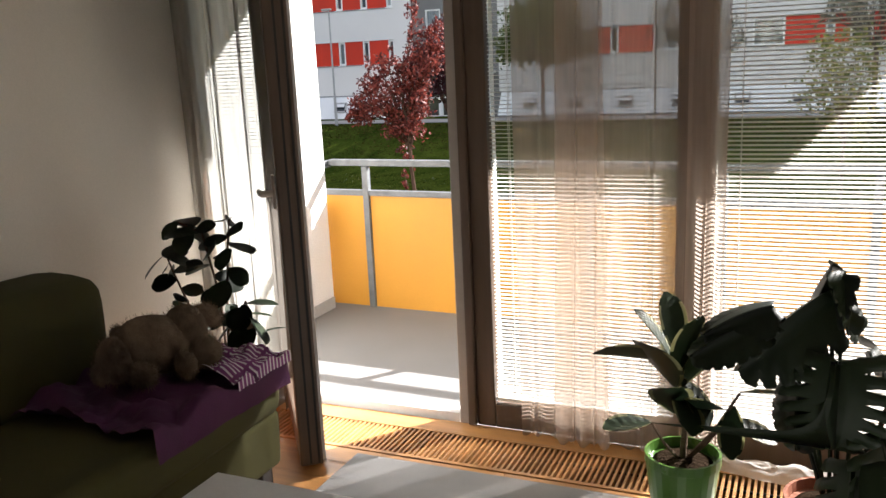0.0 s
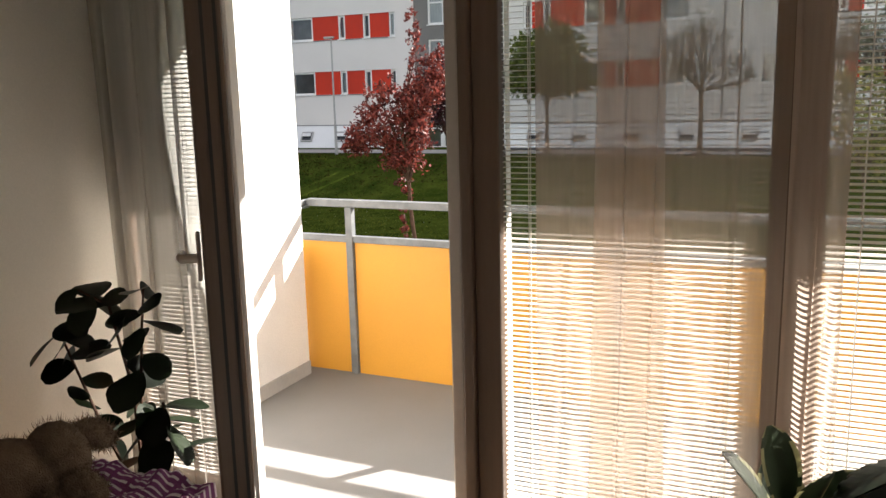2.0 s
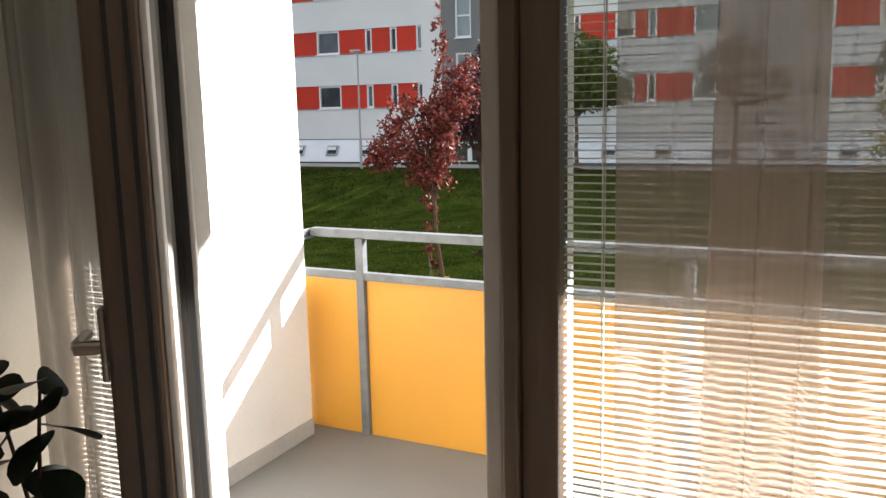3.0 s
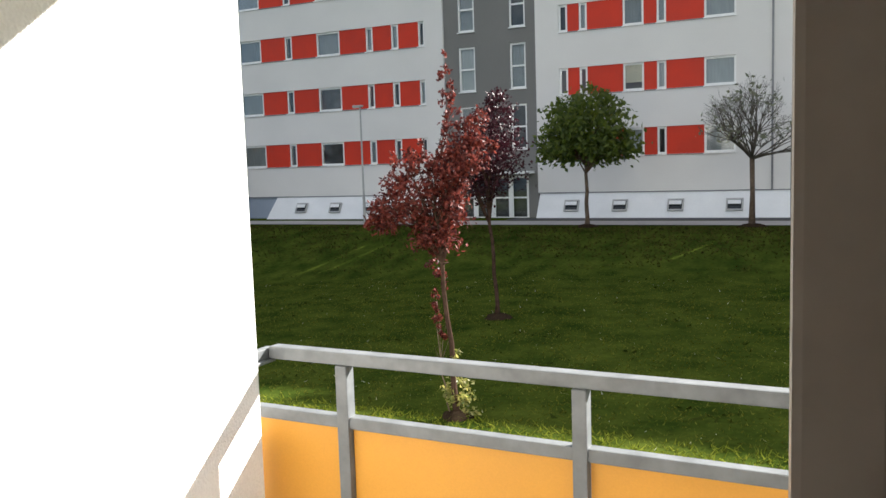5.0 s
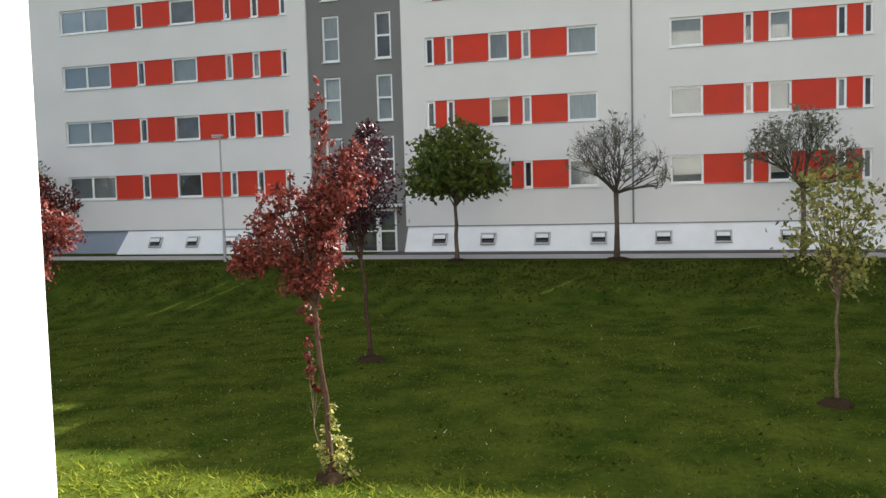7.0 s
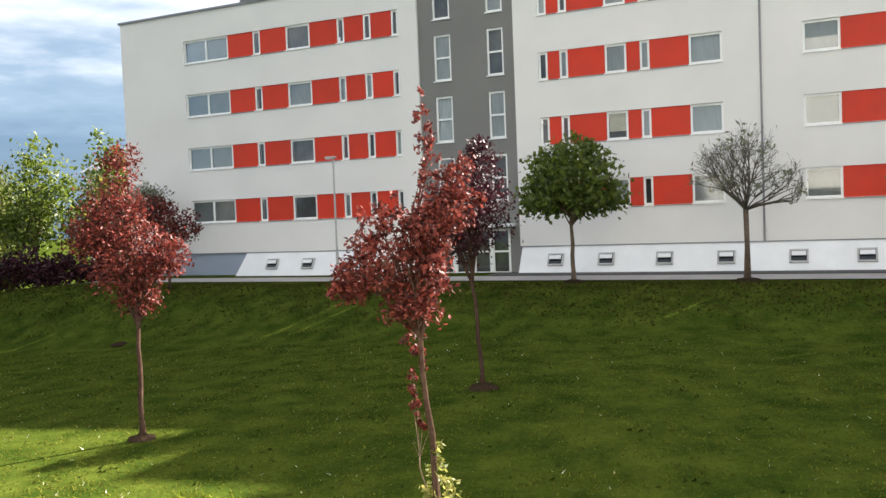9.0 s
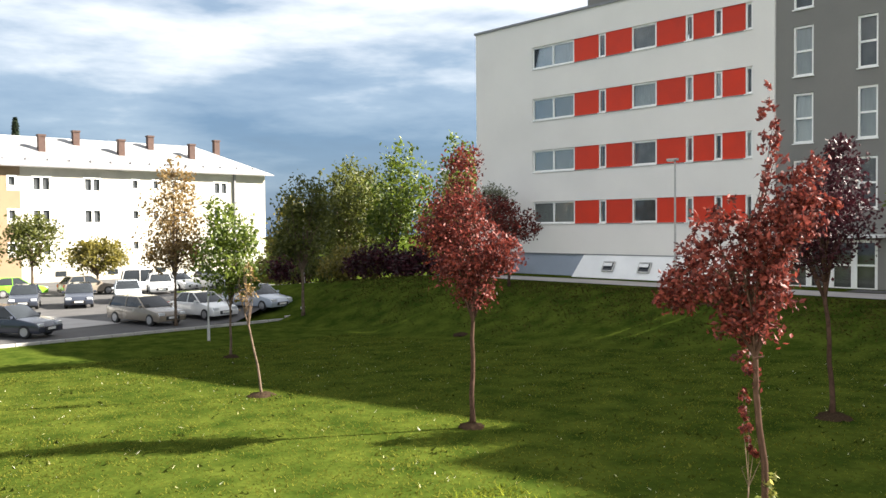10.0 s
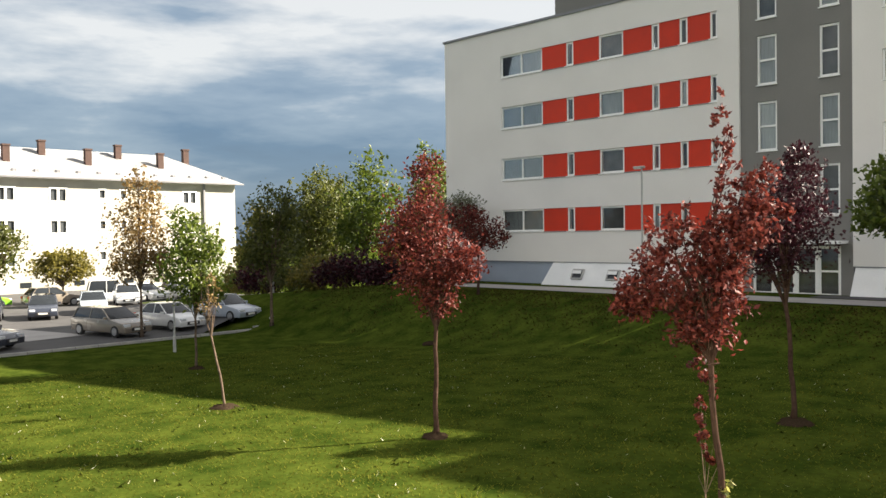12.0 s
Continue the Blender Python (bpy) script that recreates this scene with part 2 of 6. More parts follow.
M_LB_ROOF = mat("pale_metal_roof", (0.52, 0.525, 0.53), 0.5, 0.08, 0.4, 0.1, 8, metal=0.0)
M_CHIM = mat("chimney_brick", (0.07, 0.040, 0.032), 0.9, 0.2, 3, 0.4, 20)
M_TYRE = mat("black_tyre", (0.018, 0.018, 0.018), 0.85, 0.2)
M_RIM = mat("alloy_rim", (0.40, 0.40, 0.41), 0.35, 0.1, metal=0.8)
M_CARGLASS = mat("car_window_glass", (0.02, 0.024, 0.028), 0.06, 0.1, bump=0)
M_WINDOW_FAR = mat("grey_window_glass", (0.06, 0.065, 0.07), 0.1, 0.3, 0.6, 0)
M_LAMPG = mat("headlight_lens", (0.62, 0.64, 0.66), 0.12, 0.05, bump=0)
M_TAIL = mat("red_tail_light", (0.35, 0.01, 0.008), 0.2, 0.05, bump=0)
M_PLATE = mat("white_number_plate", (0.75, 0.75, 0.72), 0.5, 0.03, bump=0)

L_RED = leaf_mat("red_plum_leaf", (0.036, 0.007, 0.008), (0.215, 0.047, 0.034), 0.35, 0.5)
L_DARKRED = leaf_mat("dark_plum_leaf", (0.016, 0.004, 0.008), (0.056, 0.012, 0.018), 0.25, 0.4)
L_GREEN = leaf_mat("fresh_green_leaf", (0.050, 0.085, 0.011), (0.15, 0.19, 0.026), 0.5, 0.5)
L_MID = leaf_mat("mid_green_leaf", (0.042, 0.056, 0.010), (0.135, 0.145, 0.028), 0.5, 0.5)
L_LIME = leaf_mat("yellow_green_leaf", (0.075, 0.11, 0.018), (0.38, 0.34, 0.10), 0.5, 0.5)
L_OLIVE = leaf_mat("olive_leaf", (0.09, 0.085, 0.014), (0.24, 0.20, 0.04), 0.5, 0.5)
L_BRONZE = leaf_mat("bronze_leaf", (0.14, 0.09, 0.03), (0.32, 0.21, 0.08), 0.45, 0.5)
L_BUD = leaf_mat("grey_green_bud", (0.12, 0.13, 0.08), (0.26, 0.27, 0.18), 0.4, 0.6)
# Near-black green: the shade on these house plants is put into the leaf colour.
L_HOUSE_SHADE = leaf_mat("shaded_houseplant_leaf", (0.003, 0.008, 0.003), (0.012, 0.024, 0.007), 0.05, 0.5, True)
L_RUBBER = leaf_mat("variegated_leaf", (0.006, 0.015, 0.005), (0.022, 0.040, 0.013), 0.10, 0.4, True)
L_CREAM = leaf_mat("cream_leaf_margin", (0.20, 0.20, 0.10), (0.32, 0.31, 0.17), 0.3, 0.4, True)
L_GRASS = leaf_mat("grass_blade", (0.050, 0.063, 0.009), (0.165, 0.172, 0.030), 0.48, 0.9)
L_TUFT = leaf_mat("coarse_dark_grass", (0.022, 0.032, 0.006), (0.050, 0.062, 0.012), 0.25, 0.9)
L_GRASS.node_tree.nodes["Principled BSDF"].inputs["Specular IOR Level"].default_value = 0.0
L_BANK = leaf_mat("bank_ground_cover", (0.034, 0.038, 0.009), (0.070, 0.062, 0.017), 0.12, 0.9)
L_LUSH = leaf_mat("lush_grass_blade", (0.085, 0.11, 0.010), (0.20, 0.22, 0.03), 0.35, 0.9)
L_RED.node_tree.nodes["Principled BSDF"].inputs["Specular IOR Level"].default_value = 0.22
L_DARKRED.node_tree.nodes["Principled BSDF"].inputs["Specular IOR Level"].default_value = 0.2
for m in (L_BANK, L_LUSH, L_TUFT, M_SOIL, M_BARK, M_BARK_R, M_TWIG):
    m.node_tree.nodes["Principled BSDF"].inputs["Specular IOR Level"].default_value = 0.0
L_HOUSE_SHADE.node_tree.nodes["Principled BSDF"].inputs["Specular IOR Level"].default_value = 0.25
L_FLOWER = leaf_mat("lawn_flower", (0.34, 0.32, 0.12), (0.55, 0.55, 0.45), 0.3, 0.7)


def ground_mat():
    """Mown lawn with paler, worn and clovered patches."""
    m = mat("lawn_turf", (0.027, 0.047, 0.007), 0.95, 0.2, 1.1, 0.5, 9, fine=0.5, tint=(0.058, 0.076, 0.012))
    m.node_tree.nodes["Principled BSDF"].inputs["Specular IOR Level"].default_value = 0.0
    return m


M_LAWN = ground_mat()

# ---------------------------------------------------------------- building blocks
BASE = {}


def thing(name, at=(0, 0, 0), label="", category="", group="", kind="", turn=0.0):
    ob = new(name)
    ob.matrix_basis = pose(*at, 0, 0, turn)
    BASE[ob.name] = Vector(at)
    return tagged(ob, label, category, group, kind)


def mesh_of(name, bm, material, smooth=False):
    me = bpy.data.meshes.new(name)
    bm.to_mesh(me)
    bm.free()
    me.materials.append(material)
    if smooth:
        me.shade_smooth()
    return me


def part(name, bm, material, parent=None, label="", world=False, smooth=False):
    """Links a bmesh (or a mesh) as one object under its thing; world: the bmesh is in world places."""
    if parent is not None and world:
        base = BASE[parent.name]
        bmesh.ops.translate(bm, verts=bm.verts, vec=-base)
    me = bm if isinstance(bm, bpy.types.Mesh) else mesh_of(name, bm, material, smooth)
    ob = new(name, me)
    if parent is not None:
        ob.parent = parent
        BASE[ob.name] = BASE.get(parent.name, Vector())
    return tagged(ob, label)


def structure(name, bm, material, label, smooth=False):
    ob = new(name, mesh_of(name, bm, material, smooth))
    BASE[ob.name] = Vector()
    return tagged(ob, label, name.split("_")[0], kind="structure")


def box(bm, x0, x1, y0, y1, z0, z1, bevel=0.0, m=None):
    r = bmesh.ops.create_cube(bm, size=1.0)
    v = r["verts"]
    mm = Matrix.Translation(((x0 + x1) / 2, (y0 + y1) / 2, (z0 + z1) / 2)) @ Matrix.Diagonal((x1 - x0, y1 - y0, z1 - z0, 1))
    bmesh.ops.transform(bm, matrix=mm, verts=v)
    if bevel:
        es = list({e for w in v for e in w.link_edges})
        g = bmesh.ops.bevel(bm, geom=es, offset=bevel, segments=2, profile=0.6, affect="EDGES")
        v = list({w for f in g["faces"] for w in f.verts} | {w for w in v if w.is_valid})
    if m is not None:
        bmesh.ops.transform(bm, matrix=m, verts=v)
    return bm


def boxes(*bs, bevel=0.0):
    bm = bmesh.new()
    for b in bs:
        box(bm, *b, bevel=bevel)
    return bm


def tube(bm, pts, radii, sides=6, cap=True):
    """A tapered tube along a line of points."""
    pts = [Vector(p) for p in pts]
    rings = []
    for i, p in enumerate(pts):
        d = (pts[min(i + 1, len(pts) - 1)] - pts[max(i - 1, 0)])
        if d.length < 1e-6:
            d = Vector((0, 0, 1))
        d.normalize()
        u = d.cross(Vector((0, 0, 1)) if abs(d.z) < 0.9 else Vector((1, 0, 0))).normalized()
        w = d.cross(u)
        r = radii[i] if isinstance(radii, (list, tuple)) else radii
        rings.append([bm.verts.new(p + r * (math.cos(2 * math.pi * k / sides) * u + math.sin(2 * math.pi * k / sides) * w)) for k in range(sides)])
    for a, b in zip(rings, rings[1:]):
        for k in range(sides):
            bm.faces.new((a[k], a[(k + 1) % sides], b[(k + 1) % sides], b[k]))
    if cap and sides > 2:
        bm.faces.new(rings[0][::-1])
        bm.faces.new(rings[-1])
    return bm


def lathe(bm, profile, sides=24, center=(0, 0, 0)):
    """Turns a profile of (radius, height) about the upright axis."""
    cx, cy, cz = center
    rings = []
    for r, z in profile:
        rings.append([bm.verts.new((cx + r * math.cos(2 * math.pi * k / sides), cy + r * math.sin(2 * math.pi * k / sides), cz + z)) for k in range(sides)])
    for a, b in zip(rings, rings[1:]):
        for k in range(sides):
            bm.faces.new((a[k], a[(k + 1) % sides], b[(k + 1) % sides], b[k]))
    bm.faces.new(rings[0][::-1])
    bm.faces.new(rings[-1])
    return bm


def smoothstep(a, b, v):
    t = min(1.0, max(0.0, (v - a) / (b - a)))
    return t * t * (3 - 2 * t)


def ground_z(x, y):
    """The lie of the land: a lawn that falls away to the car park, and a bank up to the path."""
    lawn = -2.41 - 0.052 * min(25.0, max(0.0, -10 - x))
    path = -1.29 - 0.08 * min(30.0, max(0.0, -36 - x))
    s = smoothstep(28.5, 34.2, y)
    return lawn * (1 - s) + path * s

# ---------------------------------------------------------------- the land
def land():
    xs = [-400, -250, -160, -120] + [-100 + 2.0 * i for i in range(81)] + [80, 120, 200, 400]
    ys = [-60, -20, 0] + [3 + 1.0 * i for i in range(40)] + [44, 48, 54, 60, 70, 90, 120, 200, 420]
    bm = bmesh.new()
    grid = []
    for y in ys:
        row = []
        for x in xs:
            z = ground_z(x, y)
            if -40 < x < 30 and 4 < y < 33:
                z += 0.025 * (noise.noise(Vector((x * 0.35, y * 0.35, 0))) + 0.5 * noise.noise(Vector((x * 1.3, y * 1.3, 3))))
            row.append(bm.verts.new((x, y, z)))
        grid.append(row)
    for a, b in zip(grid, grid[1:]):
        for i in range(len(xs) - 1):
            bm.faces.new((a[i], a[i + 1], b[i + 1], b[i]))
    ob = structure("ground", bm, M_LAWN, "mown green lawn with a bank", True)
    return ob


land()


def sheet(name, pts, material, label, lift=0.03):
    """A paved strip laid over the land: rows of (left x, left y, right x, right y)."""
    bm = bmesh.new()
    rows = []
    for x0, y0, x1, y1 in pts:
        n = 24
        rows.append([bm.verts.new((x0 + (x1 - x0) * k / n, y0 + (y1 - y0) * k / n, ground_z(x0 + (x1 - x0) * k / n, y0 + (y1 - y0) * k / n) + lift)) for k in range(n + 1)])
    for a, b in zip(rows, rows[1:]):
        for k in range(len(a) - 1):
            bm.faces.new((a[k], a[k + 1], b[k + 1], b[k]))
    return structure(name, bm, material, label, True)


sheet("pavement", [(-60, 35.2, 24, 35.2), (-60, 36.2, 24, 36.2), (-60, 37.4, 24, 37.4)], M_PAVE, "pale paved path along the flats")
sheet("road", [(-15, 37.45, 24, 37.45), (-15, 38.75, 24, 38.75)], M_ASPH, "dark gravel strip under the facade", 0.05)
sheet("parking", [(-95, 8.0, -41.5, 12.5), (-95, 18, -41.5, 18), (-95, 27, -42.5, 27), (-95, 33, -45, 31.5), (-90, 44, -60, 44)], M_ASPH, "grey asphalt car park", 0.04)
sheet("pavement_pale", [(-56, 17.0, -46.0, 19.4), (-56, 20.0, -46.5, 22.6)], M_PAVE, "pale worn strip of the car park", 0.06)
kb = bmesh.new()
for i in range(18):
    y = 12.6 + i * 1.05
    box(kb, -41.5, -41.36, y, y + 1.02, ground_z(-41.4, y) - 0.1, ground_z(-41.4, y) + 0.13, 0.01)
structure("kerb", kb, M_KERB, "grey concrete kerb of the car park")

# ---------------------------------------------------------------- the room
XL, XR, YB, HC = -2.53, 2.3, -2.6, 2.55
FZ = -0.08                                                    # the room's floor


def settle(*obs):
    """Sets things down on the room's floor."""
    for ob in obs:
        ob.matrix_basis = Matrix.Translation((0, 0, FZ)) @ ob.matrix_basis


structure("floor_base", boxes((XL - 0.2, XR + 0.2, YB - 0.2, 2.62, -0.3, FZ - 0.012), (XL - 0.2, XR + 0.2, 2.62, 2.699, -0.3, -0.235)), M_DARK, "screed under the wooden floor")
structure("floor_threshold", boxes((XL, XR, 2.905, 3.0, -0.2, FZ)), M_FLOOR, "wooden edge strip before the window")
structure("ceiling", boxes((XL - 0.2, XR + 0.2, YB - 0.2, 3.2, HC, HC + 0.15)), M_CEIL, "plain white ceiling")
structure("wall_left", boxes((XL - 0.2, XL, YB, 3.0, -0.2, HC)), M_WALL, "cream painted wall")
structure("wall_right", boxes((XR, XR + 0.2, YB, 3.2, -0.2, HC)), M_WALL, "cream painted wall")
structure("wall_back", boxes((XL - 0.2, XR + 0.2, YB - 0.2, YB, -0.2, HC)), M_WALL, "cream painted wall")
structure("wall_window", boxes((2.2, XR, 3.0, 3.2, -0.2, HC), (XL - 0.2, 2.2, 3.0, 3.2, 2.36, HC), (XL - 0.37, XL, 3.0, 3.15, -0.2, 2.36)), M_WALL, "cream painted window wall")
structure("wall_below", boxes((-12, 6, 2.7, 3.2, -4.5, -0.2)), M_PLASTER, "white rendered wall under the balcony")
structure("wall_above", boxes((-2.9, 6, 3.02, 3.22, 2.7, 14)), M_PLASTER, "white rendered wall of the storeys above")
structure("baseboard", boxes((XL, XL + 0.015, YB, 2.98, FZ, FZ + 0.07), bevel=0.003), M_FLOOR, "wooden skirting board")

# window frames: brown inside, pale outside; x of the uprights
FRZ = 2.36


def window_frame(name, x0, x1, label, stile=0.06, y0=3.0, bottom=0.02, glass=M_GLASS):
    w = thing(name, (x0, y0, 0), label, "window", kind="structure")
    part("frame_inner", boxes((x0, x0 + stile, y0, y0 + 0.05, FZ, FRZ), (x1 - stile, x1, y0, y0 + 0.05, FZ, FRZ),
                              (x0 + stile, x1 - stile, y0, y0 + 0.05, FZ, bottom), (x0 + stile, x1 - stile, y0, y0 + 0.05, FRZ - 0.07, FRZ), bevel=0.006), M_FRAME, w, "brown wooden frame", True)
    part("frame_outer", boxes((x0, x0 + stile, y0 + 0.053, y0 + 0.10, FZ, FRZ), (x1 - stile, x1, y0 + 0.053, y0 + 0.10, FZ, FRZ),
                              (x0 + stile, x1 - stile, y0 + 0.053, y0 + 0.10, FZ, bottom), (x0 + stile, x1 - stile, y0 + 0.053, y0 + 0.10, FRZ - 0.07, FRZ), bevel=0.005), M_FRAME_OUT, w, "pale outer frame", True)
    g = part("pane", boxes((x0 + stile, x1 - stile, y0 + 0.045, y0 + 0.055, bottom, FRZ - 0.07)), glass, w, "clear glass pane", True)
    g.visible_shadow = False
    return w


window_frame("window_1", -2.525, -2.12, "narrow fixed side window beside the balcony door", 0.035)
window_frame("window_2", -1.21, -0.36, "tall fixed window with a brown frame", 0.078)
window_frame("window_3", -0.36, 0.78, "tall fixed window with a brown frame", 0.05)
# Out of view: an added window that lets more daylight into the room.
window_frame("window_4_unseen", 0.78, 2.2, "tall fixed window with a brown frame", 0.05)
# the door's own frame: jambs, head and threshold
dj = thing("door_frame", (-2.12, 3.0, 0), "brown balcony door frame with a pale threshold", "door", kind="structure")
part("jamb", boxes((-2.118, -2.065, 3.0, 3.06, FZ, FRZ), bevel=0.005), M_FRAME, dj, "", True)
part("jamb", boxes((-1.246, -1.212, 2.985, 3.06, FZ, FRZ), bevel=0.006), M_FRAME, dj, "", True)
part("outer_jamb", boxes((-2.118, -2.072, 3.063, 3.12, FZ, FRZ), bevel=0.005), M_FRAME_OUT, dj, "pale weathered outer jamb", True)
part("outer_jamb", boxes((-1.287, -1.248, 2.996, 3.125, FZ, FRZ), bevel=0.005), M_FRAME_MID, dj, "grey-beige weathered jamb", True)
part("head", boxes((-2.065, -1.285, 3.0, 3.12, FRZ - 0.07, FRZ), bevel=0.005), M_FRAME, dj, "", True)
part("threshold", boxes((-2.065, -1.30, 3.022, 3.06, -0.17, FZ + 0.03), (-2.065, -1.30, 3.064, 3.10, -0.17, FZ + 0.02), (-2.065, -1.30, 3.104, 3.15, -0.17, FZ + 0.005), bevel=0.004), M_FRAME_OUT, dj, "pale metal threshold", True)
for z in (0.57, 0.70, 0.78, 1.30):
    part("strike_plate", boxes((-1.291, -1.284, 3.07, 3.09, z, z + 0.045)), M_BLACK, dj, "dark strike plate", True)
# the leaf, hinged at its left and swung into the room
LEAF = -52.0
dl = thing("door_1", (-2.085, 3.03, 0.0), "open brown balcony door swung into the room, glazed", "door", kind="structure", turn=LEAF)
LW = 0.735
part("leaf_frame", boxes((0, 0.075, -0.062, 0.022, -0.06, 2.29), (LW - 0.075, LW, -0.062, 0.022, -0.06, 2.29), (0.075, LW - 0.075, -0.062, 0.022, -0.06, 0.05), (0.075, LW - 0.075, -0.062, 0.022, 2.19, 2.29), bevel=0.008), M_FRAME, dl, "dark brown leaf frame")
part("outer_skin", boxes((0.004, 0.07, 0.023, 0.034, -0.058, 2.285), (LW - 0.07, LW - 0.025, 0.023, 0.034, -0.058, 2.285), (0.07, LW - 0.07, 0.023, 0.034, -0.058, 0.045), (0.07, LW - 0.07, 0.023, 0.034, 2.195, 2.285), bevel=0.003), M_FRAME_OUT, dl, "pale outer skin of the leaf")
part("gasket", boxes((LW - 0.003, LW + 0.004, 0.002, 0.010, -0.05, 2.28), (LW - 0.003, LW + 0.003, -0.028, -0.020, -0.05, 2.28), (0.070, 0.082, 0.009, 0.024, 0.045, 2.195)), M_GASKET, dl, "black rubber gasket")
pg = part("pane", boxes((0.073, LW - 0.073, -0.004, 0.008, 0.048, 2.192)), M_GLASS2, dl, "double glazed pane")
pg.visible_shadow = False
hb = bmesh.new()
lathe(hb, [(0.012, 0), (0.012, 0.05)], 12)
bmesh.ops.transform(hb, matrix=pose(LW - 0.038, -0.067, 0.955, 90, 0, 0), verts=hb.verts)
tube(hb, [(LW - 0.038, -0.112, 0.955), (LW - 0.06, -0.117, 0.955), (LW - 0.15, -0.117, 0.95)], [0.011, 0.011, 0.009], 10)
box(hb, LW - 0.055, LW - 0.02, -0.076, -0.066, 0.90, 1.02, 0.004)
hd = part("handle", hb, M_CHROME, dl, "satin lever handle")
for z in (0.25, 1.2, 2.05):
    bm = bmesh.new()
    lathe(bm, [(0.009, 0), (0.011, 0.01), (0.011, 0.08), (0.009, 0.09)], 10, (-0.006, -0.055, z))
    part("hinge", bm, M_CHROME, dl)


def blind(x0, x1, y, z0, z1, tilt, label):
    """A Venetian blind: head rail, bottom rail, ladder cords and every slat."""
    b = thing("venetian_blind", (x0, y, z0), label, "blind", "window blinds")
    bm = bmesh.new()
    n, half = 3, 0.008
    vs = []
    for i in range(n + 1):
        u = -half + 2 * half * i / n
        h = 0.0012 * (1 - (u / half) ** 2)
        vs.append([bm.verts.new((x, u, h + dz)) for x in (0.0, x1 - x0) for dz in (0, 0.0004)])
    for a, c in zip(vs, vs[1:]):
        bm.faces.new((a[0], a[2], c[2], c[0]))
        bm.faces.new((a[1], c[1], c[3], a[3]))
    for a in (vs[0], vs[-1]):
        bm.faces.new((a[0], a[1], a[3], a[2]))
    me = mesh_of("slat", bm, M_SLAT)
    z = z0 + 0.03
    k = 0
    while z < z1 - 0.03:
        s = part("slat", me, None, b)
        s.matrix_basis = pose(0, 0, z - z0, tilt + 1.2 * math.sin(k * 1.7) + 0.8 * math.sin(k * 0.37), 0.05 * math.sin(k * 2.3), 0)
        z += 0.0153
        k += 1
    part("head_rail", boxes((x0, x1, y - 0.015, y + 0.014, z1 - 0.03, z1), bevel=0.002), M_SLAT, b, "", True)
    part("bottom_rail", boxes((x0, x1, y - 0.012, y + 0.012, z0, z0 + 0.015), bevel=0.003), M_SLAT, b, "", True)
    for f in (0.075 / (x1 - x0), 1 - 0.075 / (x1 - x0)):
        for dy in (-0.0085, 0.0085):
            bm = bmesh.new()
            xx = x0 + f * (x1 - x0)
            tube(bm, [(xx, y + dy, z0), (xx, y + dy, z1)], 0.0015, 4)
            part("ladder_cord", bm, M_CORD, b, "", True)
    return b


blind(-1.128, -0.442, 3.026, 0.03, 2.28, 4, "cream Venetian blind lowered over the tall window")
blind(-0.305, 0.72, 3.026, 0.03, 2.28, 17, "cream Venetian blind lowered over the wide window")
blind(-2.485, -2.16, 3.026, 0.03, 2.28, -14, "narrow cream Venetian blind on the side window")


def curtain(x0, x1, y, z0, z1, folds, deep, material, label, seed, gather=0.0, lift=0.0):
    """A hanging sheer: pleated at the top, its folds wandering on the way down."""
    r = random.Random(seed)
    bm = bmesh.new()
    nx, nz = folds * 10, 26
    ph = [r.uniform(0, 6.28) for _ in range(6)]
    rows = []
    for j in range(nz + 1):
        f = j / nz
        z = z1 + (z0 - z1) * f
        row = []
        for i in range(nx + 1):
            u = i / nx
            a = 2 * math.pi * folds * u
            wob = 0.5 * math.sin(2.1 * f + ph[0]) + 0.5 * math.sin(a * 0.31 + ph[1] + 1.4 * f)
            yy = y + deep * (0.35 + 0.65 * f ** 0.5) * math.sin(a + 1.1 * wob) + 0.5 * deep * math.sin(a * 0.43 + ph[2] + f)
            xc = x0 + (x1 - x0) * u
            xx = xc + (0.5 * (x0 + x1) - xc) * gather * (1 - f) + 0.012 * math.sin(a * 0.5 + 3 * f + ph[3])
            zz = z + (0.012 * math.sin(a + ph[4]) + lift * u) * (f ** 6)
            row.append(bm.verts.new((xx, yy, zz)))
        rows.append(row)
    for a, b in zip(rows, rows[1:]):
        for i in range(nx):
            bm.faces.new((a[i], a[i + 1], b[i + 1], b[i]))
    c = thing("curtain", (0.5 * (x0 + x1), y, z0), label, "curtain", "sheer curtains")
    part("cloth", bm, material, c, "", True, True)
    return c


curtain(-1.01, -0.40, 2.955, -0.065, 2.45, 9, 0.0045, M_SHEER, "champagne sheer curtain hanging before the tall window", 3, 0.04)
curtain(-0.862, -0.665, 2.935, -0.07, 2.45, 5, 0.006, M_SHEER2, "bunched strip of champagne sheer curtain", 4, 0.08)
curtain(-0.41, -0.25, 2.935, -0.07, 2.45, 5, 0.006, M_SHEER2, "champagne sheer curtain bunched before the mullion", 5, 0.15)
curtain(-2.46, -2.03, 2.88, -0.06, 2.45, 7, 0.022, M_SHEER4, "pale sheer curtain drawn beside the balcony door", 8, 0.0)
hm = thing("curtain_hem", (0.0, 2.92, 0.0), "crumpled white curtain hem lying on the floor", "curtain")
bm = bmesh.new()
rows = []
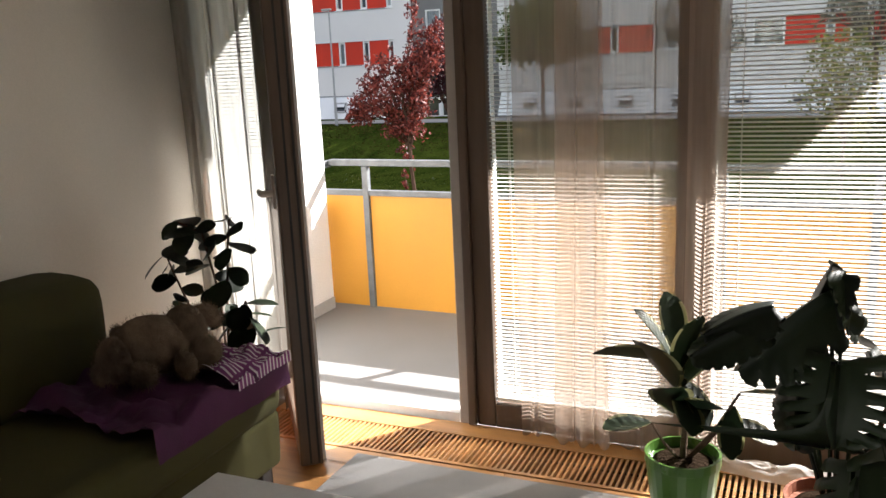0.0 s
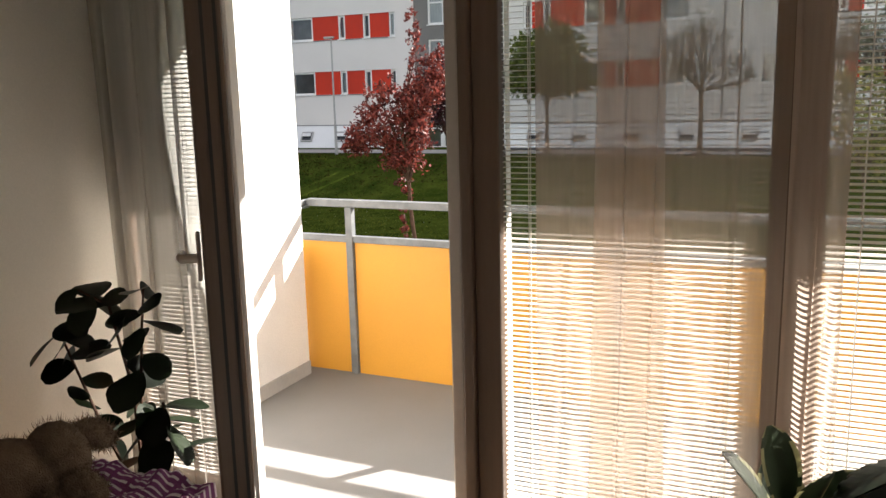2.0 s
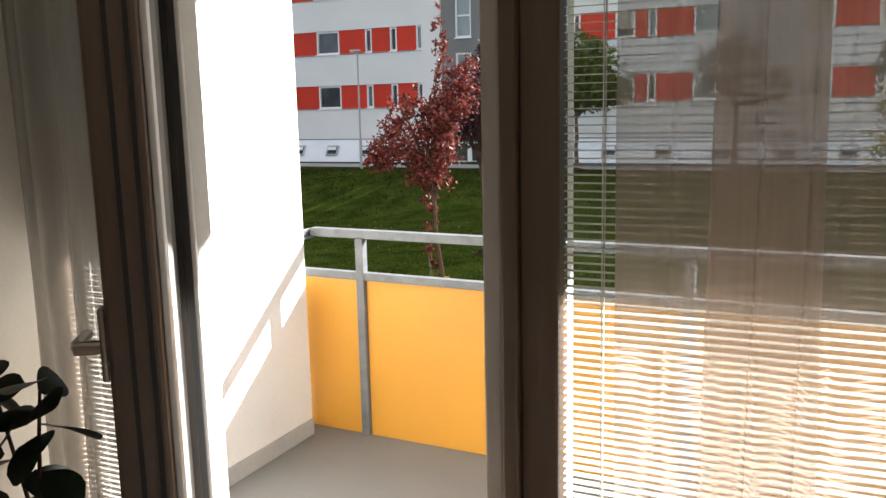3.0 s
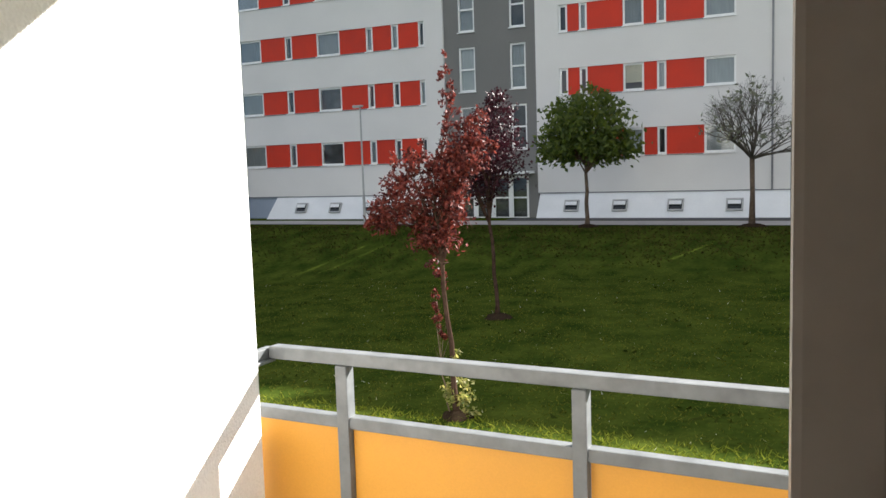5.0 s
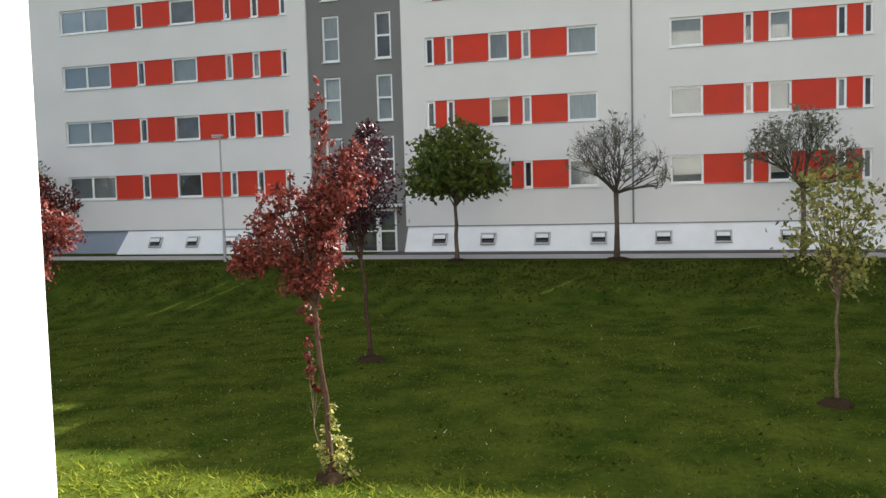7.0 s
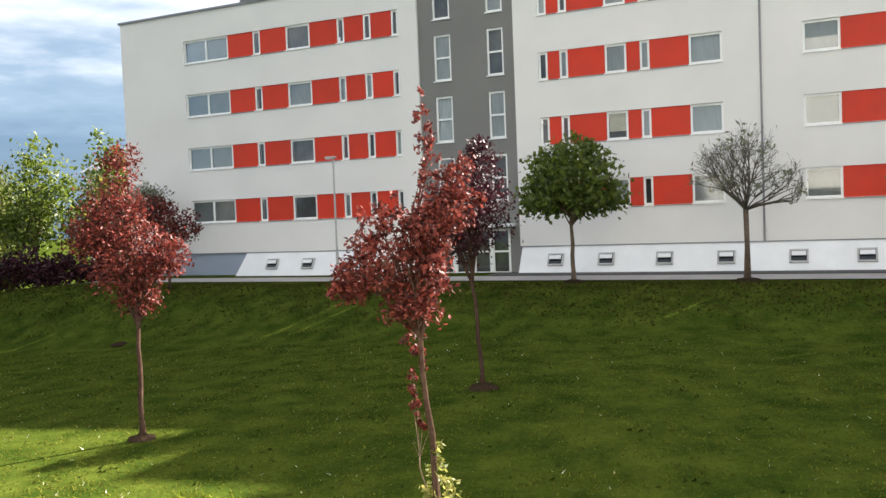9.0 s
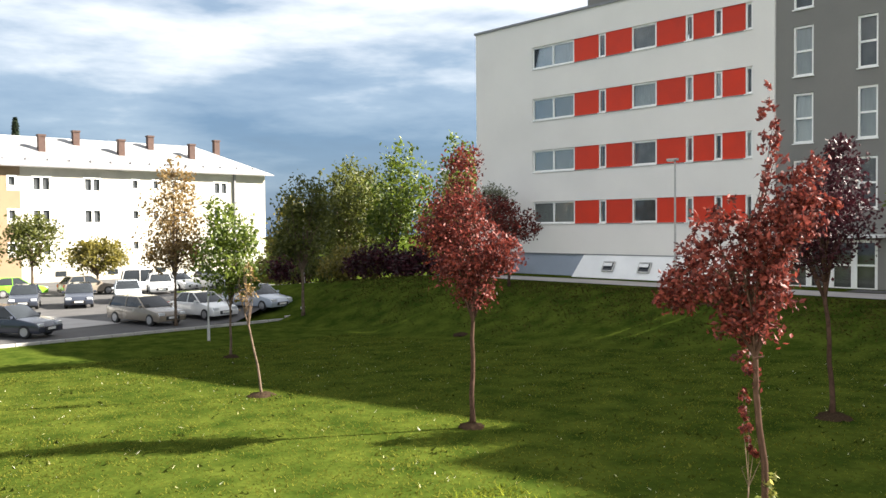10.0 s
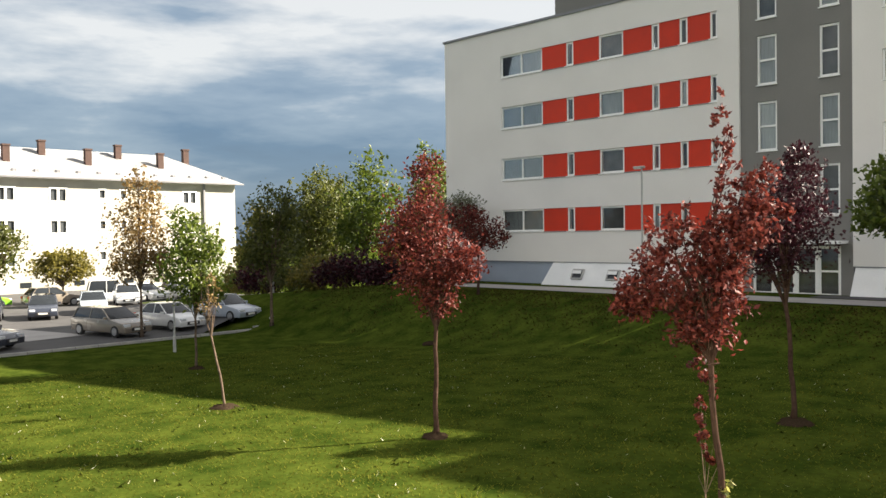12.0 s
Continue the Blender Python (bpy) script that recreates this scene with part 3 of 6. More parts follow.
for j in range(13):
    row = []
    for i in range(61):
        u, v = i / 60, j / 12
        p = Vector((u * 9, v * 3, 1.7))
        row.append(bm.verts.new((-0.28 + 1.2 * u, 2.95 - 0.10 * v * (0.7 + 0.5 * math.sin(7 * u)), 0.016 + 0.055 * math.sin(math.pi * min(1, v * 1.05)) * (0.4 + 0.9 * abs(noise.noise(p))) + 0.006 * noise.noise(p * 4))))
    rows.append(row)
for p, q in zip(rows, rows[1:]):
    for i in range(60):
        bm.faces.new((p[i], p[i + 1], q[i + 1], q[i]))
part("cloth", bm, M_SHEER3, hm, "", True, True)
settle(hm)
rod = thing("curtain_rail", (0, 2.84, 2.46), "white curtain rail under the ceiling", "curtain rail")
part("rail", boxes((XL + 0.01, 1.6, 2.80, 2.86, 2.47, HC), bevel=0.004), M_WFRAME, rod, "", True)

# heater grille let into the floor
gr = thing("floor_grille", (-2.1, 2.645, -0.01), "slatted beech heater grille along the window", "floor grille")
part("trench", boxes((-2.1, 1.6, 2.645, 2.90, -0.14, -0.12)), M_DARK, gr, "dark heater trench", True)
part("edge_rail", boxes((-2.1, 1.6, 2.645, 2.665, -0.03, 0.004), bevel=0.003), M_GRILLE, gr, "", True)
part("edge_rail", boxes((-2.1, 1.6, 2.882, 2.902, -0.03, 0.004), bevel=0.003), M_GRILLE, gr, "", True)
part("cross_rod", boxes((-2.1, 1.6, 2.80, 2.808, -0.02, -0.012)), M_BLACK, gr, "", True)
sl = mesh_of("slat", boxes((-0.0048, 0.0048, 2.667 - 2.645, 2.88 - 2.645, -0.02, 0.012), bevel=0.0015), M_GRILLE)
for i in range(176):
    s = part("slat", sl, None, gr)
    s.location = (0.012 + i * 0.021, 0, 0)
settle(gr)

# ---------------------------------------------------------------- sofa corner
def soft_box(x0, x1, y0, y1, z0, z1, r=0.06, puff=0.02, seed=1, cuts=6):
    """An upholstered block with round edges and a slightly uneven, puffed face."""
    bm = bmesh.new()
    box(bm, x0, x1, y0, y1, z0, z1)
    bmesh.ops.bevel(bm, geom=list(bm.edges), offset=r, segments=4, profile=0.6, affect="EDGES")
    bmesh.ops.subdivide_edges(bm, edges=[e for e in bm.edges if e.calc_length() > 0.12], cuts=cuts, use_grid_fill=True)
    c = Vector(((x0 + x1) / 2, (y0 + y1) / 2, (z0 + z1) / 2))
    h = Vector(((x1 - x0) / 2, (y1 - y0) / 2, (z1 - z0) / 2))
    for v in bm.verts:
        d = v.co - c
        q = Vector((d.x / h.x, d.y / h.y, d.z / h.z))
        k = 1 - max(0, min(1, sorted((abs(q.x), abs(q.y), abs(q.z)))[1])) ** 2
        n = noise.noise(v.co * 5 + Vector((seed * 7.1, 0, 0)))
        v.co += d.normalized() * (puff * k + 0.012 * n)
    return bm


so = thing("sofa", (-2.05, 1.2, 0), "olive green upholstered sofa against the wall", "sofa")
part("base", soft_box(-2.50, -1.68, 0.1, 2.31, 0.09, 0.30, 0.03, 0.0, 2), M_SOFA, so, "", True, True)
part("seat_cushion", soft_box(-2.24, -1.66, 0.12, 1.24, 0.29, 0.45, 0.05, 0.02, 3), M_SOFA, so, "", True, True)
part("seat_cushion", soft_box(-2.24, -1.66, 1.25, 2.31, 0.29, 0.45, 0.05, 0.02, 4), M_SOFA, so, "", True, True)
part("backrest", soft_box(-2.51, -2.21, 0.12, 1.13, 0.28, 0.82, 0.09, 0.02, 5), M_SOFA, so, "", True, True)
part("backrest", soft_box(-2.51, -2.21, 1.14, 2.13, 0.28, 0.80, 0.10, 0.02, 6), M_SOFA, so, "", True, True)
for x, y in ((-1.74, 2.25), (-1.74, 0.18), (-2.42, 2.25), (-2.42, 0.18)):
    part("leg", boxes((x - 0.03, x + 0.03, y - 0.03, y + 0.03, 0, 0.09), bevel=0.005), M_BLACK, so, "dark block leg", True)


def drape(x0, x1, y0, y1, top, seed, over_x=0.0, over_y=0.0):
    """A blanket that lies rumpled over the seat's end and hangs over its edges."""
    bm = bmesh.new()
    nx, ny = 46, 46
    rows = []
    for j in range(ny + 1):
        row = []
        for i in range(nx + 1):
            u, v = i / nx * (x1 - x0 + over_x), j / ny * (y1 - y0 + over_y)
            x, y, z = x0 + u, y0 + v, top
            if x > x1:
                z -= (x - x1)
                x = x1 + 0.012 + 0.02 * (0.5 + 0.5 * math.sin(26 * y + 3)) * min(1, (top - z) * 8)
            if y > y1:
                z -= (y - y1)
                y = y1 + 0.012 + 0.02 * (0.5 + 0.5 * math.sin(26 * x)) * min(1, (top - z) * 8)
            p = Vector((x * 7, y * 7, seed))
            z += (0.085 * abs(noise.noise(p)) + 0.03 * abs(noise.noise(p * 2.3))) * (1.0 if z > top - 0.02 else 0.15) + 0.004
            row.append(bm.verts.new((x, y, z)))
        rows.append(row)
    for a, b in zip(rows, rows[1:]):
        for i in range(nx):
            bm.faces.new((a[i], a[i + 1], b[i + 1], b[i]))
    return bm


bl = thing("blanket", (-1.9, 2.1, 0.46), "rumpled purple blanket with white stripes on the sofa's end", "blanket")
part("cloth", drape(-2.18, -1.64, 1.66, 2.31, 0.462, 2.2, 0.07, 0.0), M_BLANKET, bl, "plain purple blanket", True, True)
sb = drape(-2.04, -1.64, 2.04, 2.33, 0.485, 5.7, 0.02, 0.0)
for f in sb.faces:
    f.smooth = True
bmesh.ops.translate(sb, verts=sb.verts, vec=-BASE["blanket"])
sm = bpy.data.meshes.new("striped_fold")
sb.to_mesh(sm)
sb.free()
sm.materials.append(M_FOLD)
sm.materials.append(M_STRIPE)
for p in sm.polygons:
    p.material_index = 1 if (p.index // 46) % 3 == 0 and (p.index % 46) % 6 < 5 else 0
part("striped_fold", sm, None, bl, "purple fold with white stripes")


def blob_mesh(name, balls, material, detail=3, rough=0.01, join=0.02):
    """Several rounded masses fused into one skin."""
    bm = bmesh.new()
    for c, r, turn in balls:
        g = bmesh.ops.create_icosphere(bm, subdivisions=detail, radius=1.0)
        mm = Matrix.Translation(c) @ Euler([radians(a) for a in turn]).to_matrix().to_4x4() @ Matrix.Diagonal((*r, 1))
        bmesh.ops.transform(bm, matrix=mm, verts=g["verts"])
    for v in bm.verts:
        v.co += v.normal * rough * noise.noise(v.co * 60)
    me = mesh_of(name, bm, material, True)
    return me


def furry(me, length, wide, seed):
    """Adds short hairs all over a skin, in the same mesh."""
    r = random.Random(seed)
    bm = bmesh.new()
    bm.from_mesh(me)
    bm.normal_update()
    for v in list(bm.verts):
        n = v.normal.copy()
        for _ in range(2):
            d = (n + Vector((r.gauss(0, 0.45), r.gauss(0, 0.45), r.gauss(-0.15, 0.4)))).normalized() * length * r.uniform(0.6, 1.3)
            p = v.co + Vector((r.gauss(0, 0.006), r.gauss(0, 0.006), r.gauss(0, 0.006))) - n * 0.003
            w = d.cross(n + Vector((0.1, 0.2, 0.3)))
            w = w.normalized() * wide if w.length > 1e-6 else Vector((wide, 0, 0))
            bm.faces.new((bm.verts.new(p - w), bm.verts.new(p + w), bm.verts.new(p + d)))
    bm.to_mesh(me)
    bm.free()
    return me


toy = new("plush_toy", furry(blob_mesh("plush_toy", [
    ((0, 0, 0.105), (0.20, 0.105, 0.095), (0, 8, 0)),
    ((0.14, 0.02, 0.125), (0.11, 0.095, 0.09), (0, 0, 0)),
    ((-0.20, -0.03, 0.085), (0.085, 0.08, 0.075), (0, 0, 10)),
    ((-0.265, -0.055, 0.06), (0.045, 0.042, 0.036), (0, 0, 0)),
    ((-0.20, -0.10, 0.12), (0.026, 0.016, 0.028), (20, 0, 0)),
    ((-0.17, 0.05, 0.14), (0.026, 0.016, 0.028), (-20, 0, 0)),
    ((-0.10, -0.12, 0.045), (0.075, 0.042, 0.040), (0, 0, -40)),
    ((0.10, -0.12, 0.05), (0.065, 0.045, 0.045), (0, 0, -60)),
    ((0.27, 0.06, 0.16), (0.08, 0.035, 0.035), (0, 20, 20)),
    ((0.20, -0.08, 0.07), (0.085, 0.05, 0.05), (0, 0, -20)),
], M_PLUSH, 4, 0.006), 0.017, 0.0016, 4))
toy.matrix_basis = pose(-1.90, 2.00, 0.51, 0, 0, 52) @ Matrix.Diagonal((0.66, 0.72, 1.0, 1))
BASE[toy.name] = Vector()
tagged(toy, "fluffy beige plush toy lying on the purple blanket", "plush toy")

tb = thing("coffee_table", (-1.2, 1.2, 0), "pale grey coffee table with a plain top", "table")
part("tabletop", boxes((-1.40, -0.99, 0.75, 1.635, 0.40, 0.435), bevel=0.006), M_TABLE, tb, "", True)
for x in (-1.36, -1.03):
    for y in (0.80, 1.59):
        part("leg", boxes((x - 0.025, x + 0.025, y - 0.025, y + 0.025, 0.0, 0.398), bevel=0.004), M_TABLE, tb, "", True)
rug = new("rug", mesh_of("rug", boxes((-1.55, 1.4, 0.1, 2.60, 0.001, 0.012), bevel=0.004), M_RUG))
settle(so, bl, toy, tb, rug)
tagged(rug, "flat grey woven rug on the wooden floor", "rug")
pf = thing("wall_picture", (XL, 2.03, 0.75), "slim pale framed picture hanging on the wall", "picture")
part("picture_frame", boxes((XL + 0.002, XL + 0.03, 1.55, 1.94, 0.64, 0.96), bevel=0.004), M_SKIRT, pf, "", True)

# ---------------------------------------------------------------- house plants
def leaf_blade(L, W, curl=0.25, cup=0.12, n=6, edge=0.0):
    """One leaf: a thin curved oval blade with a midrib fold; edge: the share of it that is a pale margin."""
    bm = bmesh.new()
    rows = []
    for i in range(n + 1):
        t = i / n
        w = W * 0.5 * max(0.04, 1 - (2 * t ** 1.25 - 1) ** 2) ** 0.55
        x, z = L * t, -curl * L * t * t
        rows.append([bm.verts.new((x, g * w, z + cup * abs(g) * w)) for g in (-1, -1 + edge if edge else -0.5, 0, 1 - edge if edge else 0.5, 1)])
    for i, (a, b) in enumerate(zip(rows, rows[1:])):
        for k in range(4):
            f = bm.faces.new((a[k], a[k + 1], b[k + 1], b[k]))
            if edge and (k in (0, 3) and (i * 7) % 5 != 1):
                f.material_index = 1
    bmesh.ops.solidify(bm, geom=list(bm.faces), thickness=0.0015)
    return bm


def aim(p, d, roll=0.0):
    d = Vector(d).normalized()
    u = d.cross(Vector((0, 0, 1)))
    u = u.normalized() if u.length > 1e-3 else Vector((0, 1, 0))
    w = u.cross(d)
    m = Matrix((d, -u, w)).transposed().to_4x4()
    return Matrix.Translation(p) @ m @ Matrix.Rotation(radians(roll), 4, "X")


def pot(parent, c, r, h, material, label):
    bm = bmesh.new()
    lathe(bm, [(r * 0.72, 0), (r * 0.76, 0.01), (r * 0.97, h - 0.03), (r, h - 0.028), (r, h), (r * 0.93, h), (r * 0.9, h - 0.03), (0.02, h - 0.032)], 28, c)
    p = part("pot", bm, material, parent, label, True, False)
    bm = bmesh.new()
    lathe(bm, [(r * 0.9, h - 0.035), (r * 0.6, h - 0.022), (r * 0.2, h - 0.016), (0.01, h - 0.015)], 20, c)
    part("soil", bm, M_SOIL, parent, "dark potting soil", True, True)


# rubber plant with broad variegated leaves in a green pot
rp = thing("rubber_plant", (-0.335, 2.50, 0.013), "broad-leaved variegated rubber plant in a green pot", "potted plant")
pot(rp, (-0.335, 2.50, 0.013), 0.115, 0.235, M_GREENPOT, "glazed green pot")
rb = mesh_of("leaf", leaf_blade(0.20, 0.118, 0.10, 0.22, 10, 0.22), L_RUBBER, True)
rb.materials.append(L_CREAM)
R = random.Random(11)
RIGHT = Vector((0.915, 0.403, 0))                              # along the window, as the room looks at it
AWAY = Vector((-0.403, 0.915, 0))
bm = bmesh.new()
tube(bm, [(0, 0, 0.2), (0.005, 0, 0.3), (0.0, 0.0, 0.46)], [0.012, 0.010, 0.007], 8)
part("stem", bm, M_BARK, rp)
for u, d, up, z0, k in ((-0.12, 0.03, 0.20, 0.48, 0.95), (-0.02, 0.05, 0.24, 0.50, 0.9), (-0.24, -0.02, 0.07, 0.49, 1.2), (-0.10, -0.08, 0.17, 0.40, 1.25), (0.03, -0.05, 0.20, 0.44, 1.05), (0.13, 0.02, 0.19, 0.40, 1.2),
                        (0.0, -0.10, -0.03, 0.41, 0.9), (0.06, -0.08, -0.10, 0.46, 0.8), (-0.05, -0.10, 0.12, 0.32, 1.1), (0.02, 0.10, 0.16, 0.42, 1.0), (0.05, -0.09, 0.05, 0.34, 0.95)):
    q = part("leaf", rb, None, rp)
    v = RIGHT * u + AWAY * d + Vector((0, 0, up))
    q.matrix_basis = aim(Vector((-0.02, 0, z0 + 0.03)) + v * 0.12, v, R.uniform(-40, 40)) @ Matrix.Diagonal((k, k, k, 1))
for u, z1, lu, ll in ((-0.10, 0.34, -0.16, 0.02), (0.17, 0.42, 0.10, 0.02), (0.13, 0.33, 0.16, -0.05), (0.15, 0.38, -0.02, -0.10)):
    p1 = RIGHT * u + Vector((0, 0, z1))
    bm = bmesh.new()
    tube(bm, [(0, 0, 0.2), RIGHT * u * 0.55 + Vector((0, 0, 0.2 + (z1 - 0.2) * 0.45)), p1], [0.006, 0.005, 0.004], 6)
    part("stem", bm, M_BARK, rp)
    q = part("leaf", rb, None, rp)
    q.matrix_basis = aim(p1, RIGHT * lu + Vector((0, 0, ll)) - AWAY * 0.05, R.uniform(-30, 30)) @ Matrix.Diagonal((0.8, 0.7, 0.8, 1))

# split-leaf monstera in a terracotta pot
mo = thing("monstera_plant", (0.085, 2.45, 0.013), "split-leaf monstera, leaves darkened as in shade, in a terracotta pot", "potted plant")
pot(mo, (0.085, 2.45, 0.013), 0.13, 0.18, M_POT, "terracotta pot")


def monstera_leaf(L, W, web, fold):
    """A heart-shaped leaf: a web beside the midrib that splits into broad fingers towards the rim."""
    bm = bmesh.new()
    n = 7

    def rim(f):                                              # half width along the midrib
        return W * 0.5 * math.sin(math.pi * min(1.0, 0.20 + 0.78 * f)) ** 0.65

    def at(f, g, side):                                      # f along the midrib, g out to the rim
        w = rim(min(1.0, max(0.0, f))) * g
        return Vector((L * f + (0.30 - 0.42 * (0.75 - f)) * w * g * 0.9 - (0.18 * L * (1 - f) ** 4) * g, side * w, -fold * w - 0.35 * L * f * f - 0.25 * w * g))

    for side in (-1, 1):
        for k in range(n):
            rows = []
            for g in (0.0, web * 0.5, web, web + (1 - web) * 0.4, web + (1 - web) * 0.75, 1.0):
                c, hw = (k + 0.5) / n, 0.5 / n
                out = max(0.0, (g - web) / max(0.05, 1 - web))
                hw *= 1.0 if g <= web else (0.74 if out < 0.9 else 0.45)
                rows.append([bm.verts.new(at(c + q * hw, g, side)) for q in (-1, 0, 1)])
            for p, q in zip(rows, rows[1:]):
                for a in (0, 1):
                    bm.faces.new((p[a], p[a + 1], q[a + 1], q[a]))
    bmesh.ops.remove_doubles(bm, verts=bm.verts, dist=0.0008)
    bmesh.ops.solidify(bm, geom=list(bm.faces), thickness=0.0015)
    return mesh_of("leaf", bm, L_HOUSE_SHADE, True)


ml = [monstera_leaf(0.31, 0.22, 0.74, 0.85), monstera_leaf(0.24, 0.30, 0.42, 0.0), monstera_leaf(0.19, 0.17, 0.9, 0.3)]
for k, (u, d, z1, lu, ld, lz, s, roll) in enumerate(((0.11, 0.02, 0.79, -0.36, -0.03, -0.17, 0, -18), (0.15, 0.03, 0.84, 0.06, -0.02, -0.10, 2, 10), (0.12, 0.04, 0.83, -0.05, 0.0, -0.08, 2, -10),
                                                     (-0.03, 0.06, 0.74, -0.16, 0.0, -0.02, 2, -20), (-0.08, 0.04, 0.70, -0.14, 0.0, -0.03, 2, -20), (0.10, -0.08, 0.62, -0.03, -0.06, -0.22, 1, 0),
                                                     (0.25, 0.02, 0.62, 0.12, -0.06, -0.18, 1, -10), (0.15, -0.12, 0.34, -0.06, -0.10, -0.12, 1, 25), (0.24, -0.06, 0.40, 0.05, -0.08, -0.18, 1, 0),
                                                     (0.03, 0.0, 0.53, -0.04, -0.04, -0.18, 2, 0))):
    p1 = RIGHT * (u - 0.14) + AWAY * d + Vector((0, 0, z1))
    bm = bmesh.new()
    tube(bm, [(0.02 * math.cos(k), 0.02 * math.sin(k), 0.15), p1 * 0.5 + Vector((0.0, 0.0, 0.12)), p1], [0.007, 0.006, 0.004], 6)
    part("stem", bm, L_HOUSE_SHADE, mo)
    q = part("leaf", ml[s], None, mo)
    q.matrix_basis = aim(p1, RIGHT * lu + AWAY * ld + Vector((0, 0, lz)), roll)
bm = bmesh.new()
tube(bm, [(0.06, 0.04, 0.18), (0.20, 0.09, 0.74)], 0.008, 6)
part("support_stick", bm, M_BARK, mo, "thin brown support stick")

# climbing plant with dark oval leaves behind the sofa
cp = thing("climbing_plant", (-2.10, 2.58, 0.0), "dark oval-leaved climbing plant behind the sofa", "potted plant")
pot(cp, (-2.10, 2.58, 0.0), 0.11, 0.24, M_POT, "terracotta pot")
ov = mesh_of("leaf", leaf_blade(0.11, 0.088, 0.15, 0.1, 6), L_HOUSE_SHADE, True)
for k, path in enumerate(([(0, 0, 0.22), (0.01, -0.02, 0.6), (-0.02, -0.05, 0.86), (-0.12, -0.06, 0.90)], [(0, 0, 0.22), (0.06, -0.05, 0.55), (0.10, -0.06, 0.80), (0.12, -0.06, 0.92)],
                          [(0, 0, 0.22), (-0.08, -0.06, 0.50), (-0.15, -0.08, 0.70), (-0.17, -0.10, 0.80)], [(0, 0, 0.22), (0.10, -0.08, 0.5), (0.19, -0.10, 0.62), (0.24, -0.12, 0.50)])):
    bm = bmesh.new()
    tube(bm, path, [0.006, 0.005, 0.004, 0.003], 6)
    part("stem", bm, M_BARK_R, cp)
    for i in range(13):
        f = 0.26 + 0.74 * i / 12
        s = f * (len(path) - 1)
        j = min(int(s), len(path) - 2)
        pt = Vector(path[j]).lerp(Vector(path[j + 1]), s - j)
        a = i * 2.4 + k + R.uniform(-0.5, 0.5)
        q = part("leaf", ov, None, cp)
        q.matrix_basis = aim(pt, (math.cos(a), math.sin(a), R.uniform(-0.9, 0.4)), R.uniform(-60, 60)) @ Matrix.Diagonal((*[R.uniform(0.75, 1.25)] * 3, 1))

settle(rp, mo, cp)

# ---------------------------------------------------------------- the balcony
BZ = -0.17
structure("balcony_floor", boxes((-2.99, 1.25, 3.155, 5.02, BZ - 0.16, BZ)), M_BALC, "grey coated balcony floor")
structure("balcony_ceiling", boxes((-2.99, 1.15, 3.225, 4.67, 2.26, 2.46)), M_SOFFIT, "white underside of the balcony above")
structure("wall_fin", boxes((-2.99, -2.84, 3.16, 4.605, BZ - 0.1, 2.255)), M_PLASTER, "white rendered side wall of the balcony")
structure("trim_skirting", boxes((-2.838, -2.828, 3.16, 4.60, BZ, BZ + 0.075), bevel=0.002), M_SKIRT, "grey skirting along the balcony wall")
rl = thing("balcony_railing", (-2.85, 4.70, BZ), "galvanised balcony railing with orange infill panels", "railing", turn=-1.8)
part("top_rail", boxes((-2.855, 1.22, 4.678, 4.726, 0.756, 0.795), bevel=0.006), M_STEEL, rl, "", True)
part("mid_rail", boxes((-2.93, 1.22, 4.683, 4.721, 0.565, 0.601), bevel=0.004), M_STEEL, rl, "", True)
part("wall_bracket", boxes((-2.885, -2.845, 4.606, 4.70, 0.745, 0.755), (-2.885, -2.858, 4.606, 4.712, 0.7555, 0.788), bevel=0.003), M_STEEL, rl, "", True)
posts = [-2.590 + 0.724 * k for k in range(6)]
pm = mesh_of("post", boxes((-0.02, 0.02, -0.024, 0.016, 0.002, 0.925), bevel=0.004), M_STEEL)
for x in posts:
    p = part("post", pm, None, rl)
    p.location = (x + 2.85, 0, 0)
edges = [-2.97] + posts + [1.22]
for a, b in zip(edges, edges[1:]):
    part("infill_panel", boxes((a + 0.022, b - 0.022, 4.698, 4.708, BZ + 0.002, 0.563), bevel=0.002), M_PANEL, rl, "orange-yellow panel", True)
part("return_rail", boxes((1.18, 1.22, 3.42, 4.676, 0.756, 0.795), bevel=0.006), M_STEEL, rl, "", True)
part("return_rail", boxes((1.183, 1.217, 3.42, 4.681, 0.565, 0.601), bevel=0.004), M_STEEL, rl, "", True)
part("infill_panel", boxes((1.195, 1.205, 3.42, 4.66, BZ + 0.002, 0.563), bevel=0.002), M_PANEL, rl, "orange-yellow panel", True)

# the neighbours' balcony, set further out
nb = thing("neighbour_balcony", (-5.3, 4.4, BZ), "neighbour's balcony end with milky panes and orange panel", "balcony")
part("outer_post", boxes((-5.30, -5.22, 5.265, 5.315, BZ - 0.4, 1.80), bevel=0.006), M_STEEL, nb, "", True)
part("cross_rail", boxes((-5.27, -5.235, 3.3, 5.275, 1.335, 1.385), bevel=0.004), M_STEEL, nb, "", True)
part("top_rail", boxes((-5.275, -5.23, 3.3, 5.275, 0.80, 0.86), bevel=0.004), M_STEEL, nb, "", True)
part("mid_rail", boxes((-5.27, -5.235, 3.3, 5.275, 0.685, 0.72), bevel=0.004), M_STEEL, nb, "", True)
part("inner_post", boxes((-5.27, -5.235, 5.17, 5.205, BZ, 0.80), bevel=0.004), M_STEEL, nb, "", True)
part("milky_pane", boxes((-5.296, -5.286, 3.3, 5.275, 1.385, 1.80)), M_MILK, nb, "milky white pane", True)
part("milky_pane", boxes((-5.296, -5.286, 3.3, 5.275, 0.86, 1.335)), M_MILK, nb, "milky white pane", True)
